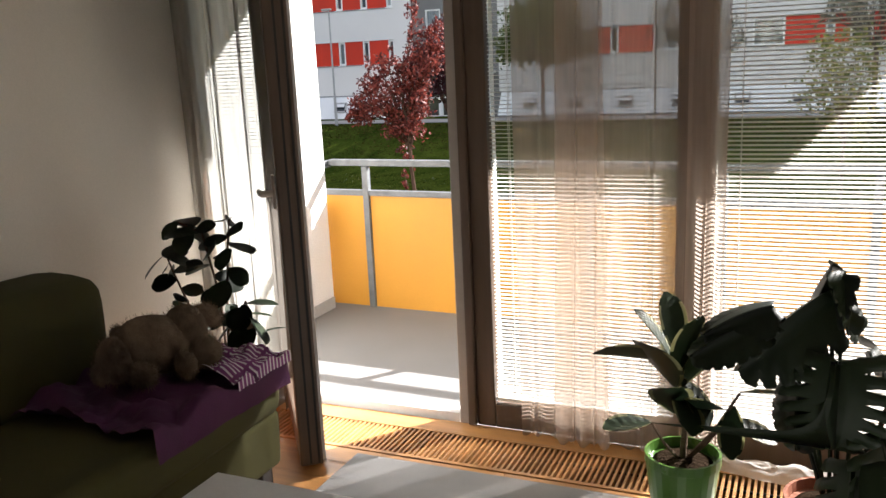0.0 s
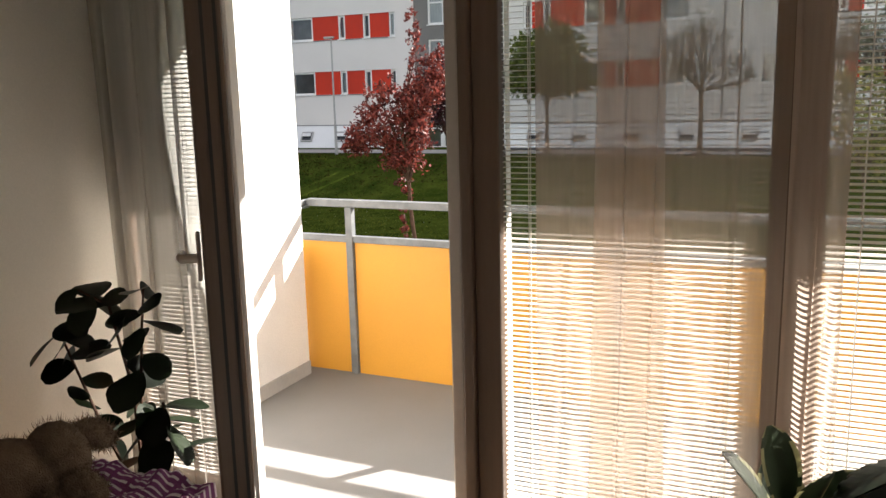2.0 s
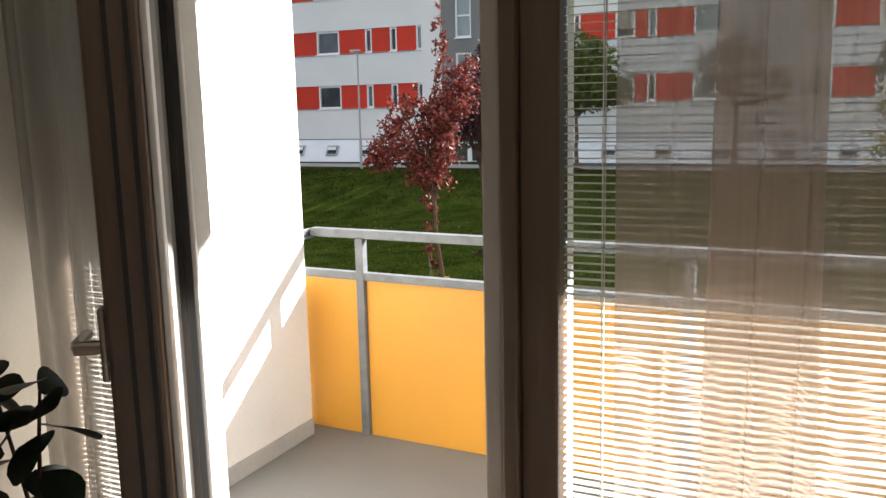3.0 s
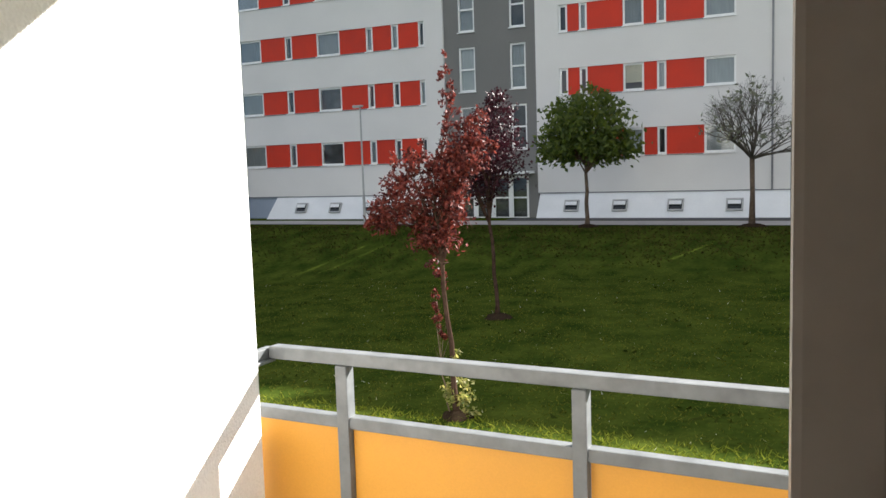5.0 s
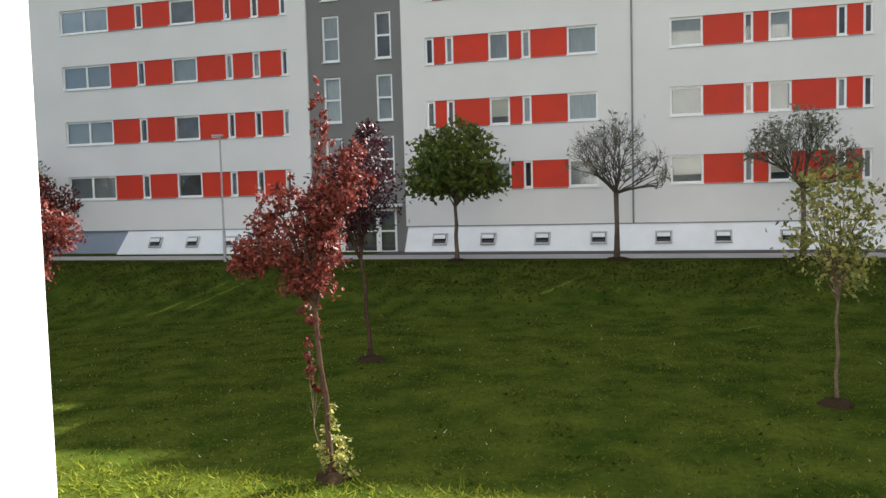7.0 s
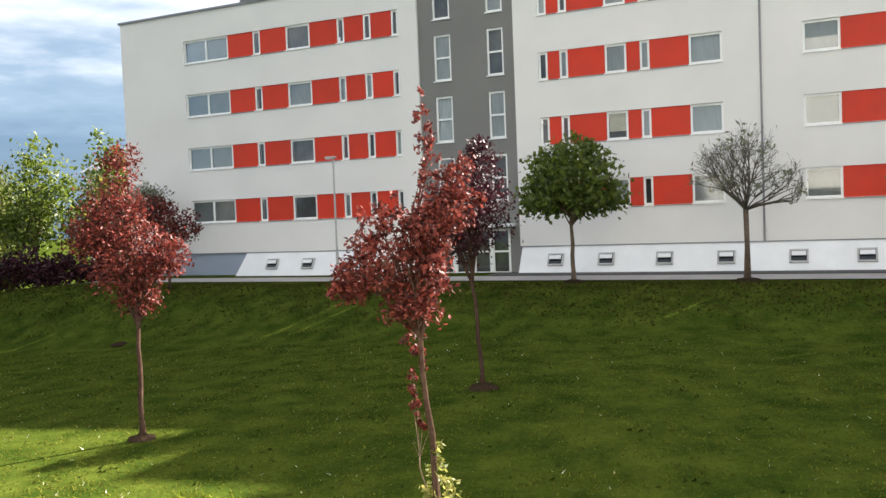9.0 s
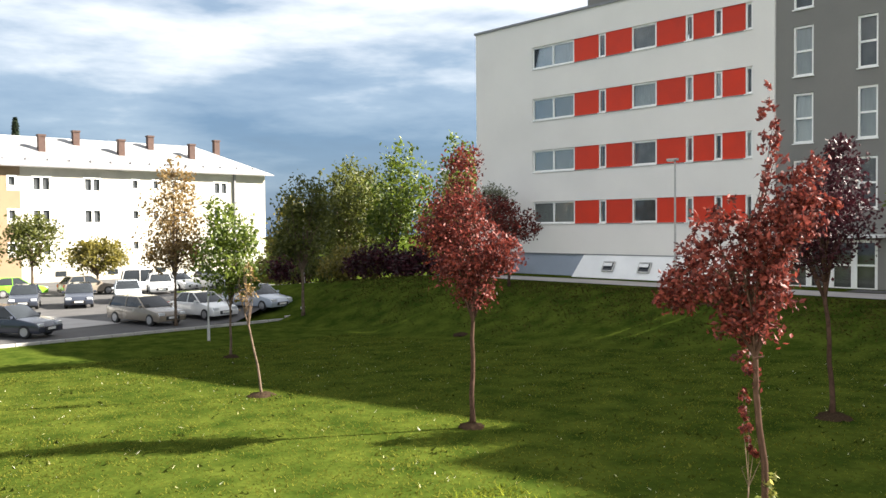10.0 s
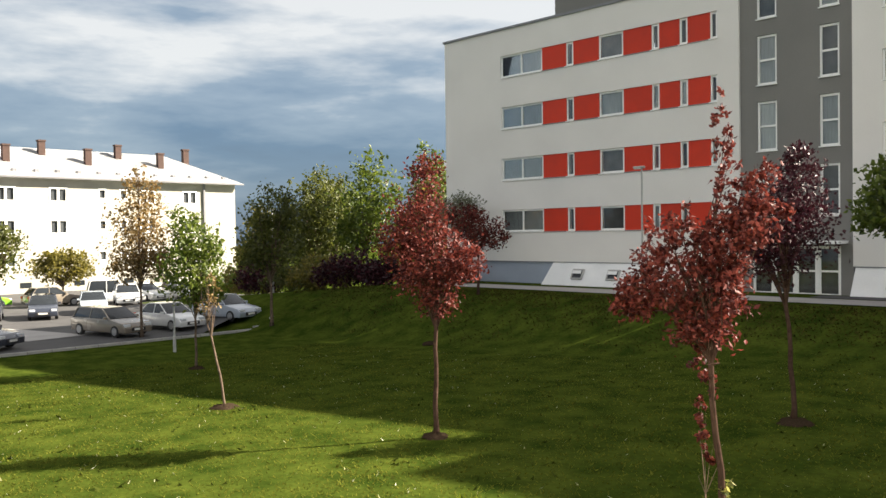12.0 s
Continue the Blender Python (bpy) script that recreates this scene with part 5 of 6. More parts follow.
def bare_globe(x, y, label, seed, leaves, trunk=2.55, reach=1.95):
    """A globe-headed tree still almost bare: forked twigs that fan out from one point."""
    r = random.Random(seed)
    z0 = ground_z(x, y) - 0.06
    t = thing("globe_tree", (x, y, z0), label, "tree", "globe trees")
    bm = bmesh.new()
    tube(bm, [(0, 0, 0), (0.02, 0, trunk * 0.5), (0, 0, trunk)], [0.13, 0.085, 0.09], 9)
    part("trunk", bm, M_BARK, t, "", False, True)
    bm = bmesh.new()
    ends = []

    def fork(p, d, ln, rad, depth):
        q = p + d * ln
        e = math.sqrt((q.x * q.x + q.y * q.y) / (reach * 0.95) ** 2 + ((q.z - trunk - 1.1) / (reach * 1.08)) ** 2)
        if e > 1:                                             # the crown is clipped to a globe
            q = Vector((q.x / e, q.y / e, trunk + 1.1 + (q.z - trunk - 1.1) / e))
        tube(bm, [p, p.lerp(q, 0.5) + Vector((r.uniform(-.03, .03), r.uniform(-.03, .03), 0.03)), q], [rad, rad * 0.8, rad * 0.55], 4 if depth < 2 else 3, False)
        if depth >= 4:
            ends.append(q)
            return
        for _ in range(3 if depth < 2 else 2):
            nd = (d + Vector((r.gauss(0, .34), r.gauss(0, .34), r.gauss(0.05, .26))))
            nd.z = max(nd.z, -0.02)
            nd.normalize()
            fork(q, nd, ln * r.uniform(0.6, 0.85), rad * 0.6, depth + 1)
        ends.append(q)
    for k in range(24):
        a = k * 2.4
        el = 0.22 + 1.25 * ((k * 0.618) % 1)
        fork(Vector((0, 0, trunk - 0.05)), Vector((math.cos(a) * math.cos(el), math.sin(a) * math.cos(el), math.sin(el))), reach * 0.48, 0.036, 0)
    tagged(part("branchwork", bm, M_TWIG, t, "bare forked twigs"), kind="stuff")
    npr = np.random.RandomState(seed)
    E = np.array([list(e) for e in ends])
    c = E[npr.randint(0, len(E), leaves)] + npr.normal(size=(leaves, 3)) * 0.09
    a = npr.normal(size=(leaves, 3)) * 0.05
    b = npr.normal(size=(leaves, 3)) * 0.035
    me = bpy.data.meshes.new("foliage")
    me.from_pydata(np.stack([c - a, c + b, c + a, c - b], axis=1).reshape(-1, 3).tolist(), [], np.arange(4 * leaves).reshape(-1, 4).tolist())
    me.materials.append(L_BUD)
    tagged(part("foliage", me, None, t, "opening grey-green buds"), kind="stuff")
    return t


bare_globe(-4.32, 34.9, "globe-headed tree just coming into bud", 21, 420)
bare_globe(2.1, 35.2, "globe-headed tree with sparse new leaves", 22, 1300)
bare_globe(8.6, 35.2, "globe-headed tree with sparse new leaves", 23, 1300)
bare_globe(-33.5, 37.2, "pale budding globe tree at the block's corner", 24, 2200, 2.3, 1.8)
# young trees on the lawn
tree("young_tree", 0.63, 18.87, "young tree in pale yellow-green leaf", seed=14, trunk=2.1, r0=0.035,
     blobs=(mass(-0.05, 3.0, 0.75, 0.7), mass(0.25, 2.5, 0.6, 0.5), mass(-0.35, 3.7, 0.45, 0.4), mass(0.55, 3.6, 0.4, 0.35), mass(0.1, 4.0, 0.3, 0.3)), leaves=1900, size=0.095, leaf=L_LIME, limbs=30, twigs=3)
tree("young_tree", -21.1, 15.9, "thin young tree with sparse bronze leaves", seed=15, trunk=2.2, r0=0.034, lean=(-0.35, -0.25), blobs=(mass(-0.40, 2.9, 0.32, 0.5), mass(-0.45, 3.5, 0.2, 0.35)), leaves=160, size=0.08, leaf=L_BRONZE, bark=M_BARK, limbs=12, twigs=3)
tree("young_tree", -30.4, 20.1, "young tree in fresh green leaf", seed=16, trunk=2.2, r0=0.05, blobs=(mass(0, 3.6, 1.2, 1.1), mass(0.2, 4.7, 0.95, 0.8), mass(-0.3, 5.5, 0.6, 0.5), mass(0.5, 3.0, 0.8, 0.6)), leaves=3600, size=0.16, leaf=L_GREEN, limbs=26)
tree("birch_tree", -43.3, 24.0, "tall bronze-leaved tree beside the car park", seed=17, trunk=3.0, r0=0.08, blobs=(mass(0, 4.6, 1.7, 1.5), mass(0, 6.2, 1.45, 1.3), mass(0.1, 7.7, 0.85, 0.8), mass(-0.9, 3.6, 1.0, 0.7), mass(0.9, 3.8, 1.0, 0.8), mass(0, 8.6, 0.3, 0.5)), leaves=4200, size=0.17, leaf=L_BRONZE, limbs=40, twigs=2)
tree("lime_tree", -40.4, 29.9, "dark green tree at the lawn's end", seed=18, trunk=2.6, r0=0.09, blobs=(mass(0, 4.6, 1.6, 1.5), mass(0.3, 6.2, 1.3, 1.2), mass(-0.6, 3.8, 1.1, 0.9)), leaves=4200, size=0.2, leaf=L_MID, limbs=30)
# the green edge behind the lawn
for k, (x, y, h, w, lf, n) in enumerate(((-52, 41, 8.5, 2.6, L_MID, 4200), (-47, 42, 9.6, 2.3, L_GREEN, 3600), (-56, 46, 9.0, 2.8, L_MID, 4200), (-60, 42, 7.0, 2.4, L_OLIVE, 3000), (-49, 50, 11.0, 2.6, L_GREEN, 3600),
                                        (-66, 52, 11.5, 3.2, L_MID, 4000), (-43, 44, 6.5, 2.2, L_OLIVE, 3000))):
    tree("hedgerow_tree", x, y, "leafy spring tree beyond the lawn", seed=40 + k, trunk=h * 0.3, r0=0.14, blobs=(mass(0, h * 0.50, w, h * 0.24), mass(0.3 * w, h * 0.68, w * 0.75, h * 0.18), mass(-0.35 * w, h * 0.40, w * 0.7, h * 0.16), mass(0, h * 0.86, w * 0.5, h * 0.14)), leaves=n, size=0.30, leaf=lf, limbs=24, group="trees beyond the lawn")
for k, (x, y, w, h, lf) in enumerate(((-34.5, 36.6, 1.9, 0.9, L_DARKRED), (-37.5, 36.0, 2.2, 1.1, L_DARKRED), (-40.8, 35.6, 2.3, 1.4, L_DARKRED), (-44.0, 36.0, 2.2, 1.5, L_OLIVE), (-47.5, 36.5, 2.4, 1.5, L_MID), (-51, 36.5, 2.4, 1.6, L_DARKRED), (-55, 37.5, 2.4, 1.6, L_OLIVE), (-59, 40, 2.4, 1.7, L_MID))):
    tree("shrub", x, y, "dense dark shrub along the path", "shrub", seed=60 + k, trunk=0.3, r0=0.05, blobs=(mass(0, h * 0.8, w * 0.7, h * 0.75), mass(0.6 * w, h * 0.65, w * 0.5, h * 0.55), mass(-0.6 * w, h * 0.65, w * 0.5, h * 0.55)), leaves=2100, size=0.22, leaf=lf, limbs=10, group="shrubs along the path")
for k, (x, y, w, h, lf) in enumerate(((-76, 22.0, 2.2, 4.2, L_OLIVE), (-70, 30.0, 2.4, 4.4, L_OLIVE), (-75, 26.6, 2.4, 6.4, L_MID), (-79, 14, 2.0, 3.6, L_MID))):
    tree("street_tree", x, y, "round-headed street tree by the parked cars", seed=80 + k, trunk=h * 0.36, r0=0.13, blobs=(mass(0, h * 0.66, w, h * 0.27), mass(0.2, h * 0.85, w * 0.6, h * 0.15)), leaves=2800, size=0.27, leaf=lf, limbs=24, group="street trees")

def soil_patch(x, y, r, seed):
    """A ring of bare, heaped earth round a tree's foot."""
    q = random.Random(seed)
    bm = bmesh.new()
    n = 26
    rings = []
    for k, (f, hgt) in enumerate(((1.0, -0.03), (0.8, 0.05), (0.45, 0.10), (0.12, 0.13))):
        rings.append([bm.verts.new((0.62 * r * f * (1 + 0.16 * math.sin(3 * t + seed) + q.uniform(-0.09, 0.09)) * math.cos(t), 0.62 * r * f * (1 + q.uniform(-0.12, 0.12)) * math.sin(t), 0.7 * hgt + q.uniform(-0.02, 0.025))) for t in [2 * math.pi * i / n for i in range(n)]])
    for p, s in zip(rings, rings[1:]):
        for i in range(n):
            bm.faces.new((p[i], p[(i + 1) % n], s[(i + 1) % n], s[i]))
    bm.faces.new(rings[-1])
    ob = new("soil_patch", mesh_of("soil_patch", bm, M_SOIL, True))
    ob.location = (x, y, ground_z(x, y) + 0.02)
    return tagged(ob, "bare dark earth round a tree's foot", "soil", "soil patches")


for k, (x, y, r) in enumerate(((-6.41, 13.59, 0.38), (-8.81, 21.2, 0.55), (-13.8, 16.3, 0.42), (-21.1, 15.9, 0.6), (0.63, 18.87, 0.45), (-27.4, 29.2, 0.6), (-30.4, 20.1, 0.5), (-10.35, 34.5, 0.7), (-4.32, 34.9, 0.8), (2.1, 35.2, 0.7))):
    soil_patch(x, y, r, k)


# a spruce behind the long house
sp = thing("spruce_tree", (-101, 33.0, -3.8), "dark spruce behind the pale house", "tree")
bm = bmesh.new()
tube(bm, [(0, 0, 0), (0, 0, 17.0)], [0.25, 0.03], 8)
part("trunk", bm, M_BARK, sp)
rr = np.random.RandomState(9)
n = 3600
hh = rr.uniform(0.25, 1.0, n) ** 0.8
rad = (1 - hh) * 5.0 * rr.uniform(0.2, 1, n) * (0.75 + 0.25 * np.sin(hh * 60))
an = rr.uniform(0, 6.283, n)
cc = np.stack([rad * np.cos(an), rad * np.sin(an), 17.4 * hh - 0.25 * rad], 1)
da = np.stack([np.cos(an) * 0.3, np.sin(an) * 0.3, -0.1 * np.ones(n)], 1)
db = np.stack([-np.sin(an) * 0.14, np.cos(an) * 0.14, rr.normal(0, 0.05, n)], 1)
me = bpy.data.meshes.new("crown")
me.from_pydata(np.stack([cc - da, cc + db, cc + da, cc - db], 1).reshape(-1, 3).tolist(), [], np.arange(4 * n).reshape(-1, 4).tolist())
me.materials.append(leaf_mat("spruce_needles", (0.012, 0.024, 0.010), (0.03, 0.05, 0.02), 0.1, 0.7))
part("crown", me, None, sp)

# ---------------------------------------------------------------- street lamps
def street_lamp(x, y, h, label):
    z0 = ground_z(x, y) - 0.05
    s = thing("street_lamp", (x, y, z0), label, "street lamp", "street lamps")
    bm = bmesh.new()
    tube(bm, [(0, 0, 0), (0, 0, h * 0.25), (0, 0, h * 0.26), (0, 0, h)], [0.07, 0.065, 0.045, 0.035], 10)
    part("pole", bm, M_SKIRT, s)
    bm = bmesh.new()
    box(bm, -0.35, 0.12, -0.1, 0.1, h - 0.02, h + 0.07, 0.03)
    part("lamp_head", bm, M_SKIRT, s)
    part("lens", boxes((-0.32, -0.02, -0.08, 0.08, h - 0.045, h - 0.022)), M_PLATE, s, "pale lamp lens")


street_lamp(-20.5, 34.6, 5.3, "slim grey street lamp by the path")
street_lamp(-49.5, 36.0, 5.6, "slim grey street lamp by the shrubs")
street_lamp(-37.0, 22.6, 3.0, "low grey lamp post at the lawn's edge")


# ---------------------------------------------------------------- the long pale house
def long_house():
    X, y0, y1, zb, ze = -86.0, 14.6, 55.0, -3.85, 7.4
    h = thing("apartment_house", (X, 28, zb), "long cream house with a pale hipped metal roof", "building")
    D = 11.0
    rows = [(5.0, 6.45), (1.9, 3.35), (-1.2, 0.25)]
    cols, y = [], 16.2
    pat = (1.75, 1.75, 0.85, 0.85)
    k = 0
    while y < y1 - 2.5:
        w = pat[k % 4]
        cols.append((y, y + w))
        y += w + (3.0 if w > 1 else 1.3)
        k += 1
    zs = [zb] + [v for a, b in sorted(rows) for v in (a, b)] + [ze]
    tan = (23.0, 29.0)
    for i in range(0, len(zs), 2):
        for a, b, m in ((y0, tan[0], M_LB_WALL), (tan[0], tan[1], M_LB_TAN), (tan[1], y1, M_LB_WALL)):
            part("wall_band", boxes((X - 0.35, X, a, b, zs[i], zs[i + 1])), m, h, "", True)
    for z0, z1 in rows:
        e = [y0] + [v for c in cols for v in c] + [y1]
        for i in range(0, len(e), 2):
            mid = (e[i] + e[i + 1]) / 2
            part("wall_pier", boxes((X - 0.35, X - 0.002, e[i], e[i + 1], z0, z1)), M_LB_TAN if tan[0] < mid < tan[1] else M_LB_WALL, h, "", True)
        for a, b in cols:
            w, hh = b - a, z1 - z0
            lo = z0 + (0.35 if w < 1 else 0.0)
            if w < 1:
                part("wall_pier", boxes((X - 0.35, X - 0.003, a, b, z0, lo)), M_LB_WALL, h, "", True)
            f = 0.15
            x0, x1 = X - 0.12, X + 0.03
            bs = [(x0, x1, a, a + f, lo, z1), (x0, x1, b - f, b, lo, z1), (x0, x1, a + f, b - f, lo, lo + f), (x0, x1, a + f, b - f, z1 - f, z1)]
            if w > 1:
                bs.append((x0, x1, (a + b) / 2 - 0.10, (a + b) / 2 + 0.10, lo + f, z1 - f))
            o = part("window", boxes(*bs), M_WFRAME, h, "", True)
            part("pane", boxes((X - 0.17, X - 0.15, a + f, b - f, lo + f, z1 - f)), M_WINDOW_FAR, o, "", True)
    part("end_wall", boxes((X - D, X - 0.36, y1 - 0.35, y1, zb, ze), (X - D, X - 0.36, y0, y0 + 0.35, zb, ze)), M_LB_WALL, h, "", True)
    part("rear_wall", boxes((X - D - 0.3, X - D, y0, y1, zb, ze)), M_LB_WALL, h, "", True)
    bm = bmesh.new()
    o = 0.7
    zr = ze + 3.3
    e = [bm.verts.new(p) for p in ((X + o, y0 - o, ze), (X + o, y1 + o, ze), (X - D - o, y1 + o, ze), (X - D - o, y0 - o, ze))]
    r0, r1 = bm.verts.new((X - D / 2, y0 + 6, zr)), bm.verts.new((X - D / 2, y1 - 6, zr))
    for f in ((e[0], e[1], r1, r0), (e[1], e[2], r1), (e[2], e[3], r0, r1), (e[3], e[0], r0)):
        bm.faces.new(f)
    bmesh.ops.solidify(bm, geom=list(bm.faces), thickness=0.18)
    rf = part("roof", bm, M_LB_ROOF, h, "pale metal hipped roof", True)
    part("gutter", boxes((X + o - 0.02, X + o + 0.14, y0 - o, y1 + o, ze - 0.16, ze - 0.02)), M_ZINC, h, "", True)
    for k in range(20):
        y = y0 + 1 + k * 2.0
        part("snow_guard", boxes((X - 0.55, X - 0.2, y, y + 0.35, ze + 0.42, ze + 0.75)), M_ZINC, h, "", True)
    for k in range(9):
        y = 20.0 + k * 3.9
        xx = X - (2.4 if k % 2 else 4.2)
        part("chimney", boxes((xx - 0.27, xx + 0.27, y - 0.32, y + 0.32, ze + 1.0, zr - (0.1 if k % 2 else -0.7)), (xx - 0.33, xx + 0.33, y - 0.38, y + 0.38, zr - (0.25 if k % 2 else -0.55), zr - (0.08 if k % 2 else -0.72))), M_CHIM, h, "brick chimney", True)
    for y in (18.6, 51.0):
        part("downpipe", boxes((X + 0.01, X + 0.22, y, y + 0.2, zb, ze - 0.1)), M_ZINC, h, "", True)
    part("house_door", boxes((X - 0.1, X + 0.06, 25.2, 26.6, zb, zb + 2.2)), M_CHIM, h, "red-brown entrance door", True)
    for y in (32, 37, 42, 47):
        part("cellar_window", boxes((X + 0.002, X + 0.04, y, y + 1.0, zb + 0.7, zb + 1.2)), M_CARGLASS, h, "low cellar window", True)


long_house()


def far_house(x, y, w, d, ze, zr, label):
    g = ground_z(x, y)
    h = thing("far_house", (x, y, g), label, "building")
    part("wall", boxes((x - w / 2, x + w / 2, y - d / 2, y + d / 2, g - 0.5, ze)), M_LB_WALL, h, "", True)
    bm = bmesh.new()
    e = [bm.verts.new(p) for p in ((x - w / 2 - 0.5, y - d / 2 - 0.5, ze), (x + w / 2 + 0.5, y - d / 2 - 0.5, ze), (x + w / 2 + 0.5, y + d / 2 + 0.5, ze), (x - w / 2 - 0.5, y + d / 2 + 0.5, ze))]
    a, b = bm.verts.new((x - w / 4, y, zr)), bm.verts.new((x + w / 4, y, zr))
    for f in ((e[0], e[1], b, a), (e[1], e[2], b), (e[2], e[3], a, b), (e[3], e[0], a), (e[3], e[2], e[1], e[0])):
        bm.faces.new(f)
    part("roof", bm, M_LB_ROOF, h, "pale metal roof", True)
    for k in range(3):
        for z in (ze - 2.2, ze - 5.2):
            o = part("window", boxes((x - w / 2 + 1.5 + k * w / 3.4, x - w / 2 + 3 + k * w / 3.4, y - d / 2 - 0.06, y - d / 2 + 0.02, z, z + 1.4)), M_WFRAME, h, "", True)
            part("pane", boxes((x - w / 2 + 1.6 + k * w / 3.4, x - w / 2 + 2.9 + k * w / 3.4, y - d / 2 - 0.08, y - d / 2 - 0.062, z + 0.1, z + 1.3)), M_CARGLASS, o, "", True)


far_house(-72, 82, 16, 10, 8.0, 12.2, "far pale house with a metal roof behind trees")

# ---------------------------------------------------------------- cars
def car(x, y, turn, paint, label, L=4.25, H=1.46, style="hatch"):
    z = ground_z(x, y) + 0.045
    c = thing("car", (x, y, z), label, "car", "parked cars", turn=turn)
    m = mat("car_paint", paint, 0.25, 0.04, 2, 0.0)
    m.node_tree.nodes["Principled BSDF"].inputs["Coat Weight"].default_value = 0.7
    W = 0.86
    f, b = L / 2, -L / 2
    rear = {"hatch": (b + 0.12, b + 0.55), "sedan": (b + 0.75, b + 1.25), "wagon": (b + 0.10, b + 0.35)}[style]
    low = [(b, 0.45), (b + 0.03, 0.75), (rear[0] - 0.05, 0.93), (f - 1.25, 0.93), (f - 0.25, 0.74), (f, 0.52), (f - 0.03, 0.24), (b + 0.04, 0.24)]
    cab = [(rear[0], 0.92), (rear[1], H - 0.06), (rear[1] + 0.35, H), (f - 2.05, H), (f - 1.95, H - 0.02), (f - 1.18, 0.92)]
    def shell(profile, w0, w1):
        bm = bmesh.new()
        zs = [p[1] for p in profile]
        lo, hi = min(zs), max(zs)
        rows = []
        for sgn in (-1, 1):
            rows.append([bm.verts.new((px, sgn * (w0 + (w1 - w0) * (pz - lo) / (hi - lo)), pz)) for px, pz in profile])
        n = len(profile)
        for i in range(n):
            bm.faces.new((rows[0][i], rows[0][(i + 1) % n], rows[1][(i + 1) % n], rows[1][i]))
        bm.faces.new(rows[0][::-1])
        bm.faces.new(rows[1])
        bmesh.ops.recalc_face_normals(bm, faces=bm.faces)
        bmesh.ops.bevel(bm, geom=list(bm.edges), offset=0.05, segments=2, profile=0.6, affect="EDGES")
        return bm
    part("body", shell(low, W - 0.03, W), m, c, "", False, True)
    part("cabin", shell(cab, W - 0.04, W - 0.2), M_CARGLASS, c, "dark window glass", False, True)
    k = 0.62
    part("roof", boxes((rear[1] + 0.05, f - 1.98, -k, k, H - 0.05, H + 0.014), bevel=0.02), m, c)
    for sx in (-1, 1):
        for px in (rear[0] + 0.12, (rear[1] + f - 1.6) / 2, f - 1.25):
            bm = bmesh.new()
            top = min(max(px, rear[1] + 0.1), f - 2.0)
            tube(bm, [(px, sx * (W - 0.045), 0.92), (top, sx * (W - 0.19), H - 0.02)], 0.035, 5)
            part("pillar", bm, m, c)
    wheel = bmesh.new()
    lathe(wheel, [(0.20, -0.1), (0.29, -0.1), (0.315, -0.07), (0.315, 0.07), (0.29, 0.1), (0.20, 0.1)], 18)
    bmesh.ops.transform(wheel, matrix=pose(0, 0, 0, 90, 0, 0), verts=wheel.verts)
    tyre = mesh_of("tyre", wheel, M_TYRE, False)
    bm = bmesh.new()
    lathe(bm, [(0.205, -0.102), (0.12, -0.09), (0.03, -0.11), (0.03, 0.11), (0.12, 0.09), (0.205, 0.102)], 14)
    bmesh.ops.transform(bm, matrix=pose(0, 0, 0, 90, 0, 0), verts=bm.verts)
    rim = mesh_of("rim", bm, M_RIM)
    for px in (f - 0.82, b + 0.78):
        for sy in (-1, 1):
            o = part("wheel", tyre, None, c)
            o.location = (px, sy * (W - 0.09), 0.315)
            part("rim", rim, None, o)
    for sy in (-1, 1):
        part("headlight", boxes((f - 0.22, f - 0.03, sy * 0.62 - 0.17, sy * 0.62 + 0.17, 0.56, 0.70), bevel=0.03), M_LAMPG, c)
        part("tail_light", boxes((b - 0.012, b + 0.1, sy * 0.70 - 0.11, sy * 0.70 + 0.11, 0.66, 0.86), bevel=0.02), M_TAIL, c)
        part("mirror", boxes((f - 1.5, f - 1.36, sy * 0.95 - 0.09, sy * 0.95 + 0.09, 0.92, 1.05), bevel=0.03), m, c)
    part("grille", boxes((f - 0.03, f + 0.012, -0.40, 0.40, 0.34, 0.52), bevel=0.008), M_BLACK, c)
    part("number_plate", boxes((f + 0.014, f + 0.024, -0.26, 0.26, 0.38, 0.49)), M_PLATE, c)
    return c


WHITE, SILVER, DARKC, TAUPE, BLUE, LIME = (0.72, 0.72, 0.71), (0.36, 0.40, 0.46), (0.028, 0.034, 0.05), (0.20, 0.17, 0.135), (0.42, 0.47, 0.52), (0.16, 0.42, 0.03)
car(-45.0, 16.7, 35, DARKC, "dark blue hatchback parked alone", 4.1, 1.47)
car(-45.6, 23.4, 12, TAUPE, "taupe estate car in the near row", 4.6, 1.45, "wagon")
car(-46.0, 26.8, 10, WHITE, "white saloon in the near row", 4.4, 1.44, "sedan")
car(-45.4, 30.0, 12, SILVER, "silver-blue hatchback at the row's end", 4.3, 1.46)
car(-56.0, 17.6, -15, WHITE, "white compact car in the car park", 3.9, 1.52)
car(-57.5, 14.2, -15, WHITE, "white estate car beside the dish", 4.3, 1.45, "wagon")
car(-60.0, 21.6, -20, DARKC, "black hatchback in the far row", 4.0, 1.46)
car(-58.8, 24.6, -20, DARKC, "black estate car in the far row", 4.5, 1.46, "wagon")
car(-59.8, 28.2, -20, BLUE, "pale blue saloon in the far row", 4.4, 1.45, "sedan")
car(-62.5, 31.8, -20, WHITE, "white hatchback in the far row", 4.1, 1.47)
car(-66.5, 35.0, 10, WHITE, "white saloon far off", 4.4, 1.45, "sedan")
car(-66.0, 38.0, 10, WHITE, "white hatchback far off", 4.1, 1.48)
car(-66.0, 20.4, 160, WHITE, "white off-roader behind the others", 4.2, 1.66)
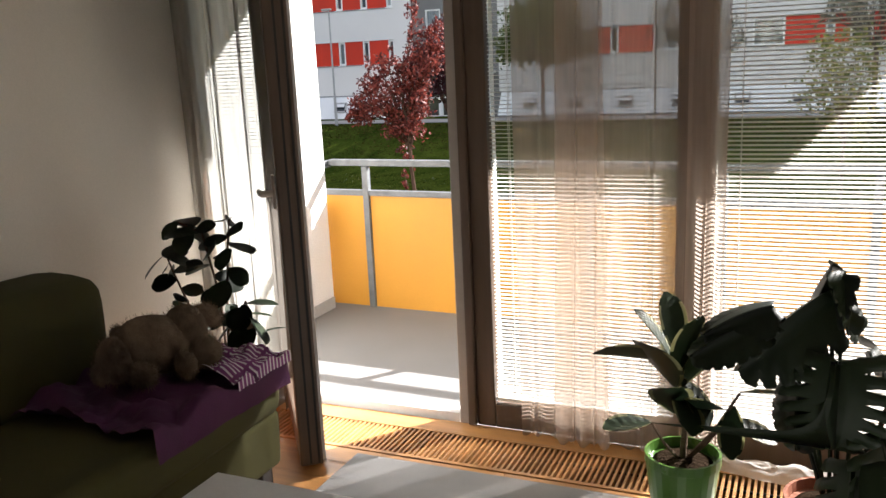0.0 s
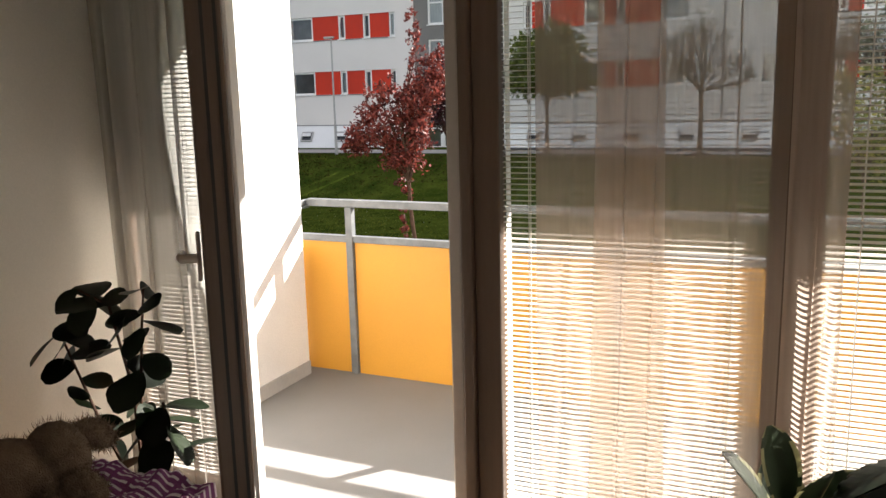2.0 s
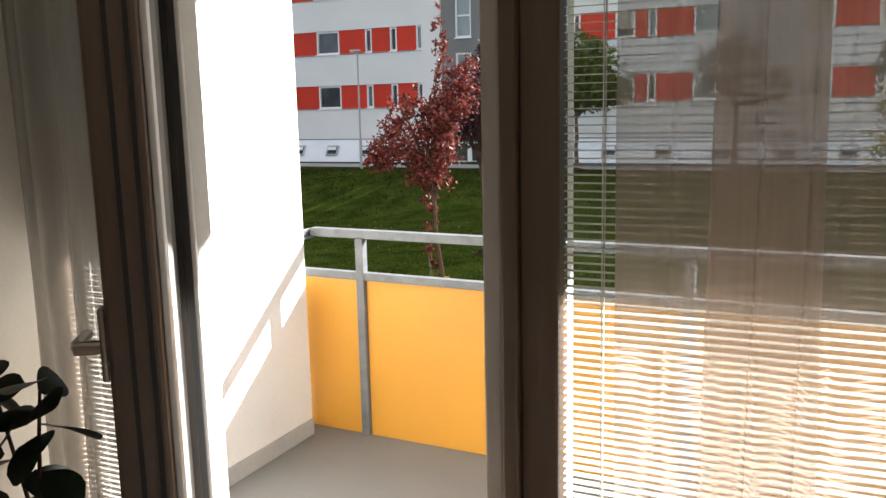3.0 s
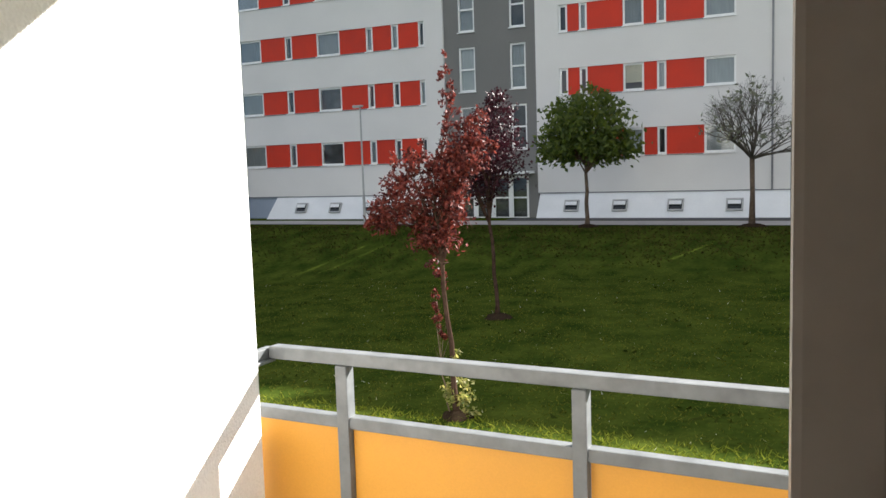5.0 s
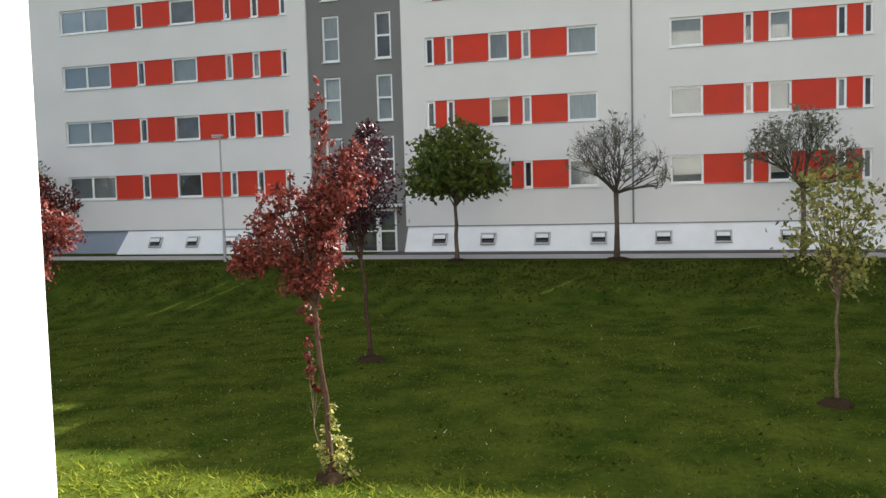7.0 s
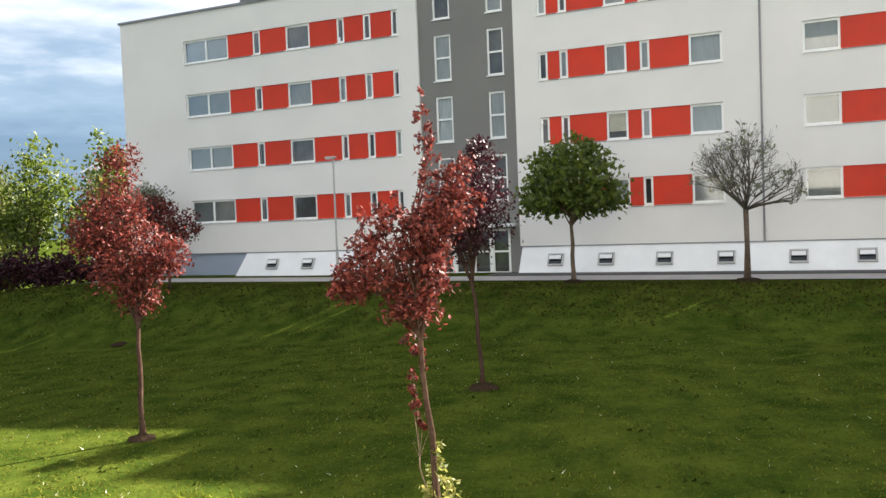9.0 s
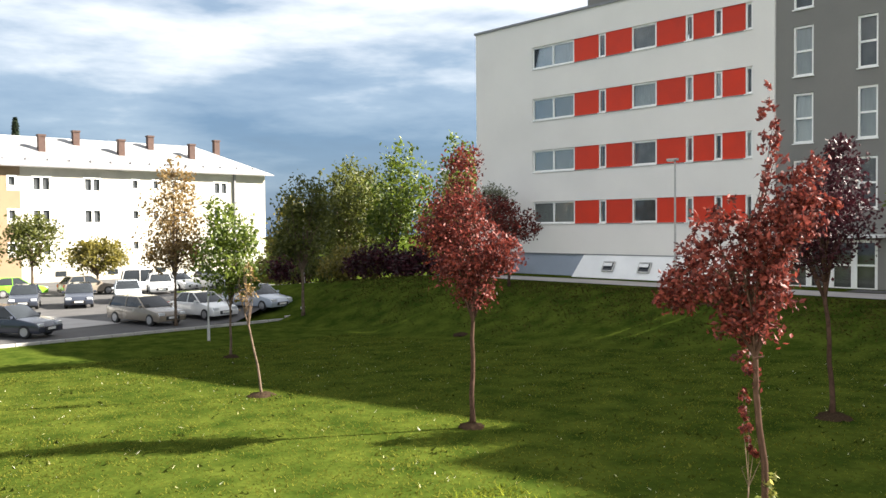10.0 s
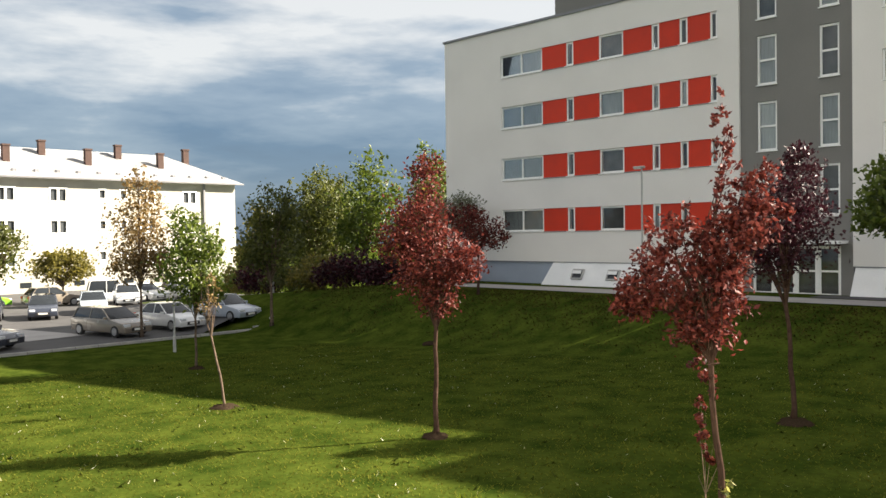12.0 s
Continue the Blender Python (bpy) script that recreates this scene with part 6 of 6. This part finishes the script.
car(-70.0, 24.0, 90, LIME, "lime green car under the trees", 4.0, 1.46)
car(-66.0, 32.4, 70, WHITE, "white van beside the trees", 4.4, 1.85, "wagon")
car(-64.5, 15.2, 160, SILVER, "grey saloon behind the others", 4.4, 1.45, "sedan")
car(-68.0, 28.5, 90, TAUPE, "grey-brown hatchback in the last row", 4.1, 1.46)

# bench by the path
bn = thing("park_bench", (-18.4, 34.6, ground_z(-18.4, 34.6)), "wooden park bench by the path", "bench")
for k in range(4):
    part("seat_slat", boxes((-0.8, 0.8, -0.2 + k * 0.1, -0.12 + k * 0.1, 0.42, 0.455), bevel=0.006), M_STAKE, bn)
for k in range(3):
    part("back_slat", boxes((-0.8, 0.8, 0.22, 0.25, 0.55 + k * 0.12, 0.64 + k * 0.12), bevel=0.006), M_STAKE, bn)
for x in (-0.65, 0.65):
    part("side_frame", boxes((x - 0.03, x + 0.03, -0.2, 0.2, 0.38, 0.42), (x - 0.03, x + 0.03, -0.2, -0.14, 0, 0.38), (x - 0.03, x + 0.03, 0.14, 0.2, 0, 0.9)), M_ZINC, bn)

# ---------------------------------------------------------------- grass and lawn flowers
def scatter(name, n, x0, x1, y0, y1, high, wide, material, label, seed, near=0.0, skew=1.0):
    r = np.random.RandomState(seed)
    x = r.uniform(x0, x1, n)
    y = y0 + (y1 - y0) * r.uniform(0, 1, n) ** skew
    z = np.array([ground_z(a, b) for a, b in zip(x, y)]) + 0.025 * np.array([noise.noise(Vector((a * 0.35, b * 0.35, 0))) + 0.5 * noise.noise(Vector((a * 1.3, b * 1.3, 3))) for a, b in zip(x, y)]) - 0.01
    if name == "grass_tufts":                                 # stands in loose groups
        keep = np.array([noise.noise(Vector((p * 0.9, q * 0.9, 5))) + 0.5 * noise.noise(Vector((p * 2.6, q * 2.6, 1))) for p, q in zip(x, y)]) > 0.22
        x, y, z = x[keep], y[keep], z[keep]
        n = len(x)
    if name == "bank_cover":                                  # thins out unevenly at its foot and end
        keep = np.array([noise.noise(Vector((p * 0.25, q * 0.5, 8))) + 0.6 * noise.noise(Vector((p * 1.1, q * 1.4, 2))) for p, q in zip(x, y)]) * 1.3 + (y - 30.6) * 0.45 - np.maximum(0, -34 - x) * 0.12 > r.uniform(-0.5, 0.5, n)
        x, y, z = x[keep], y[keep], z[keep]
        n = len(x)
    ang = r.uniform(0, math.pi, n)
    h = high * r.uniform(0.5, 1.3, n)
    w = wide * r.uniform(0.6, 1.2, n)
    dx, dy = np.cos(ang) * w, np.sin(ang) * w
    lx, ly = r.normal(0, 1.0, n) * h, r.normal(0, 1.0, n) * h
    V = np.stack([np.stack([x - dx, y - dy, z], 1), np.stack([x + dx, y + dy, z], 1), np.stack([x + lx, y + ly, z + h], 1)], 1).reshape(-1, 3)
    me = bpy.data.meshes.new(name)
    me.from_pydata(V.tolist(), [], np.arange(3 * n).reshape(-1, 3).tolist())
    me.materials.append(material)
    return tagged(new(name, me), label, "grass", kind="stuff")


scatter("grass", 170000, -34, 12, 7, 30, 0.042, 0.018, L_GRASS, "short green grass blades of the lawn", 1, skew=1.5)
scatter("grass_lush", 26000, -10.5, 9, 6.4, 13.6, 0.085, 0.018, L_LUSH, "longer bright grass near the balcony", 5)
scatter("bank_cover", 30000, -44, 14, 29.2, 34.4, 0.075, 0.035, L_BANK, "brown-green ground cover on the bank", 6)
scatter("grass_tufts", 9000, -34, 12, 8, 30, 0.07, 0.05, L_TUFT, "coarse dark tufts in the lawn", 7, skew=1.2)
fl = scatter("lawn_flowers", 1300, -30, 12, 8, 29, 0.05, 0.016, L_FLOWER, "small pale daisies and dandelions in the lawn", 2, skew=1.3)

# ---------------------------------------------------------------- floor boards
plank_mesh = mesh_of("plank", boxes((0, 1.18, 0, 0.128, -0.012, 0.0), bevel=0.0012), M_FLOOR)
fo = tagged(new("floor"), "orange beech plank floor", "floor", kind="structure")
BASE[fo.name] = Vector()
ny = 0
y = YB
while y < 2.62 - 0.05:
    x = XL - (ny * 0.47) % 1.2
    while x < XR:
        p = part("plank", plank_mesh, None, fo)
        p.location = (x, min(y, 2.515), 0)
        x += 1.181
    y += 0.1285
    ny += 1
settle(fo)
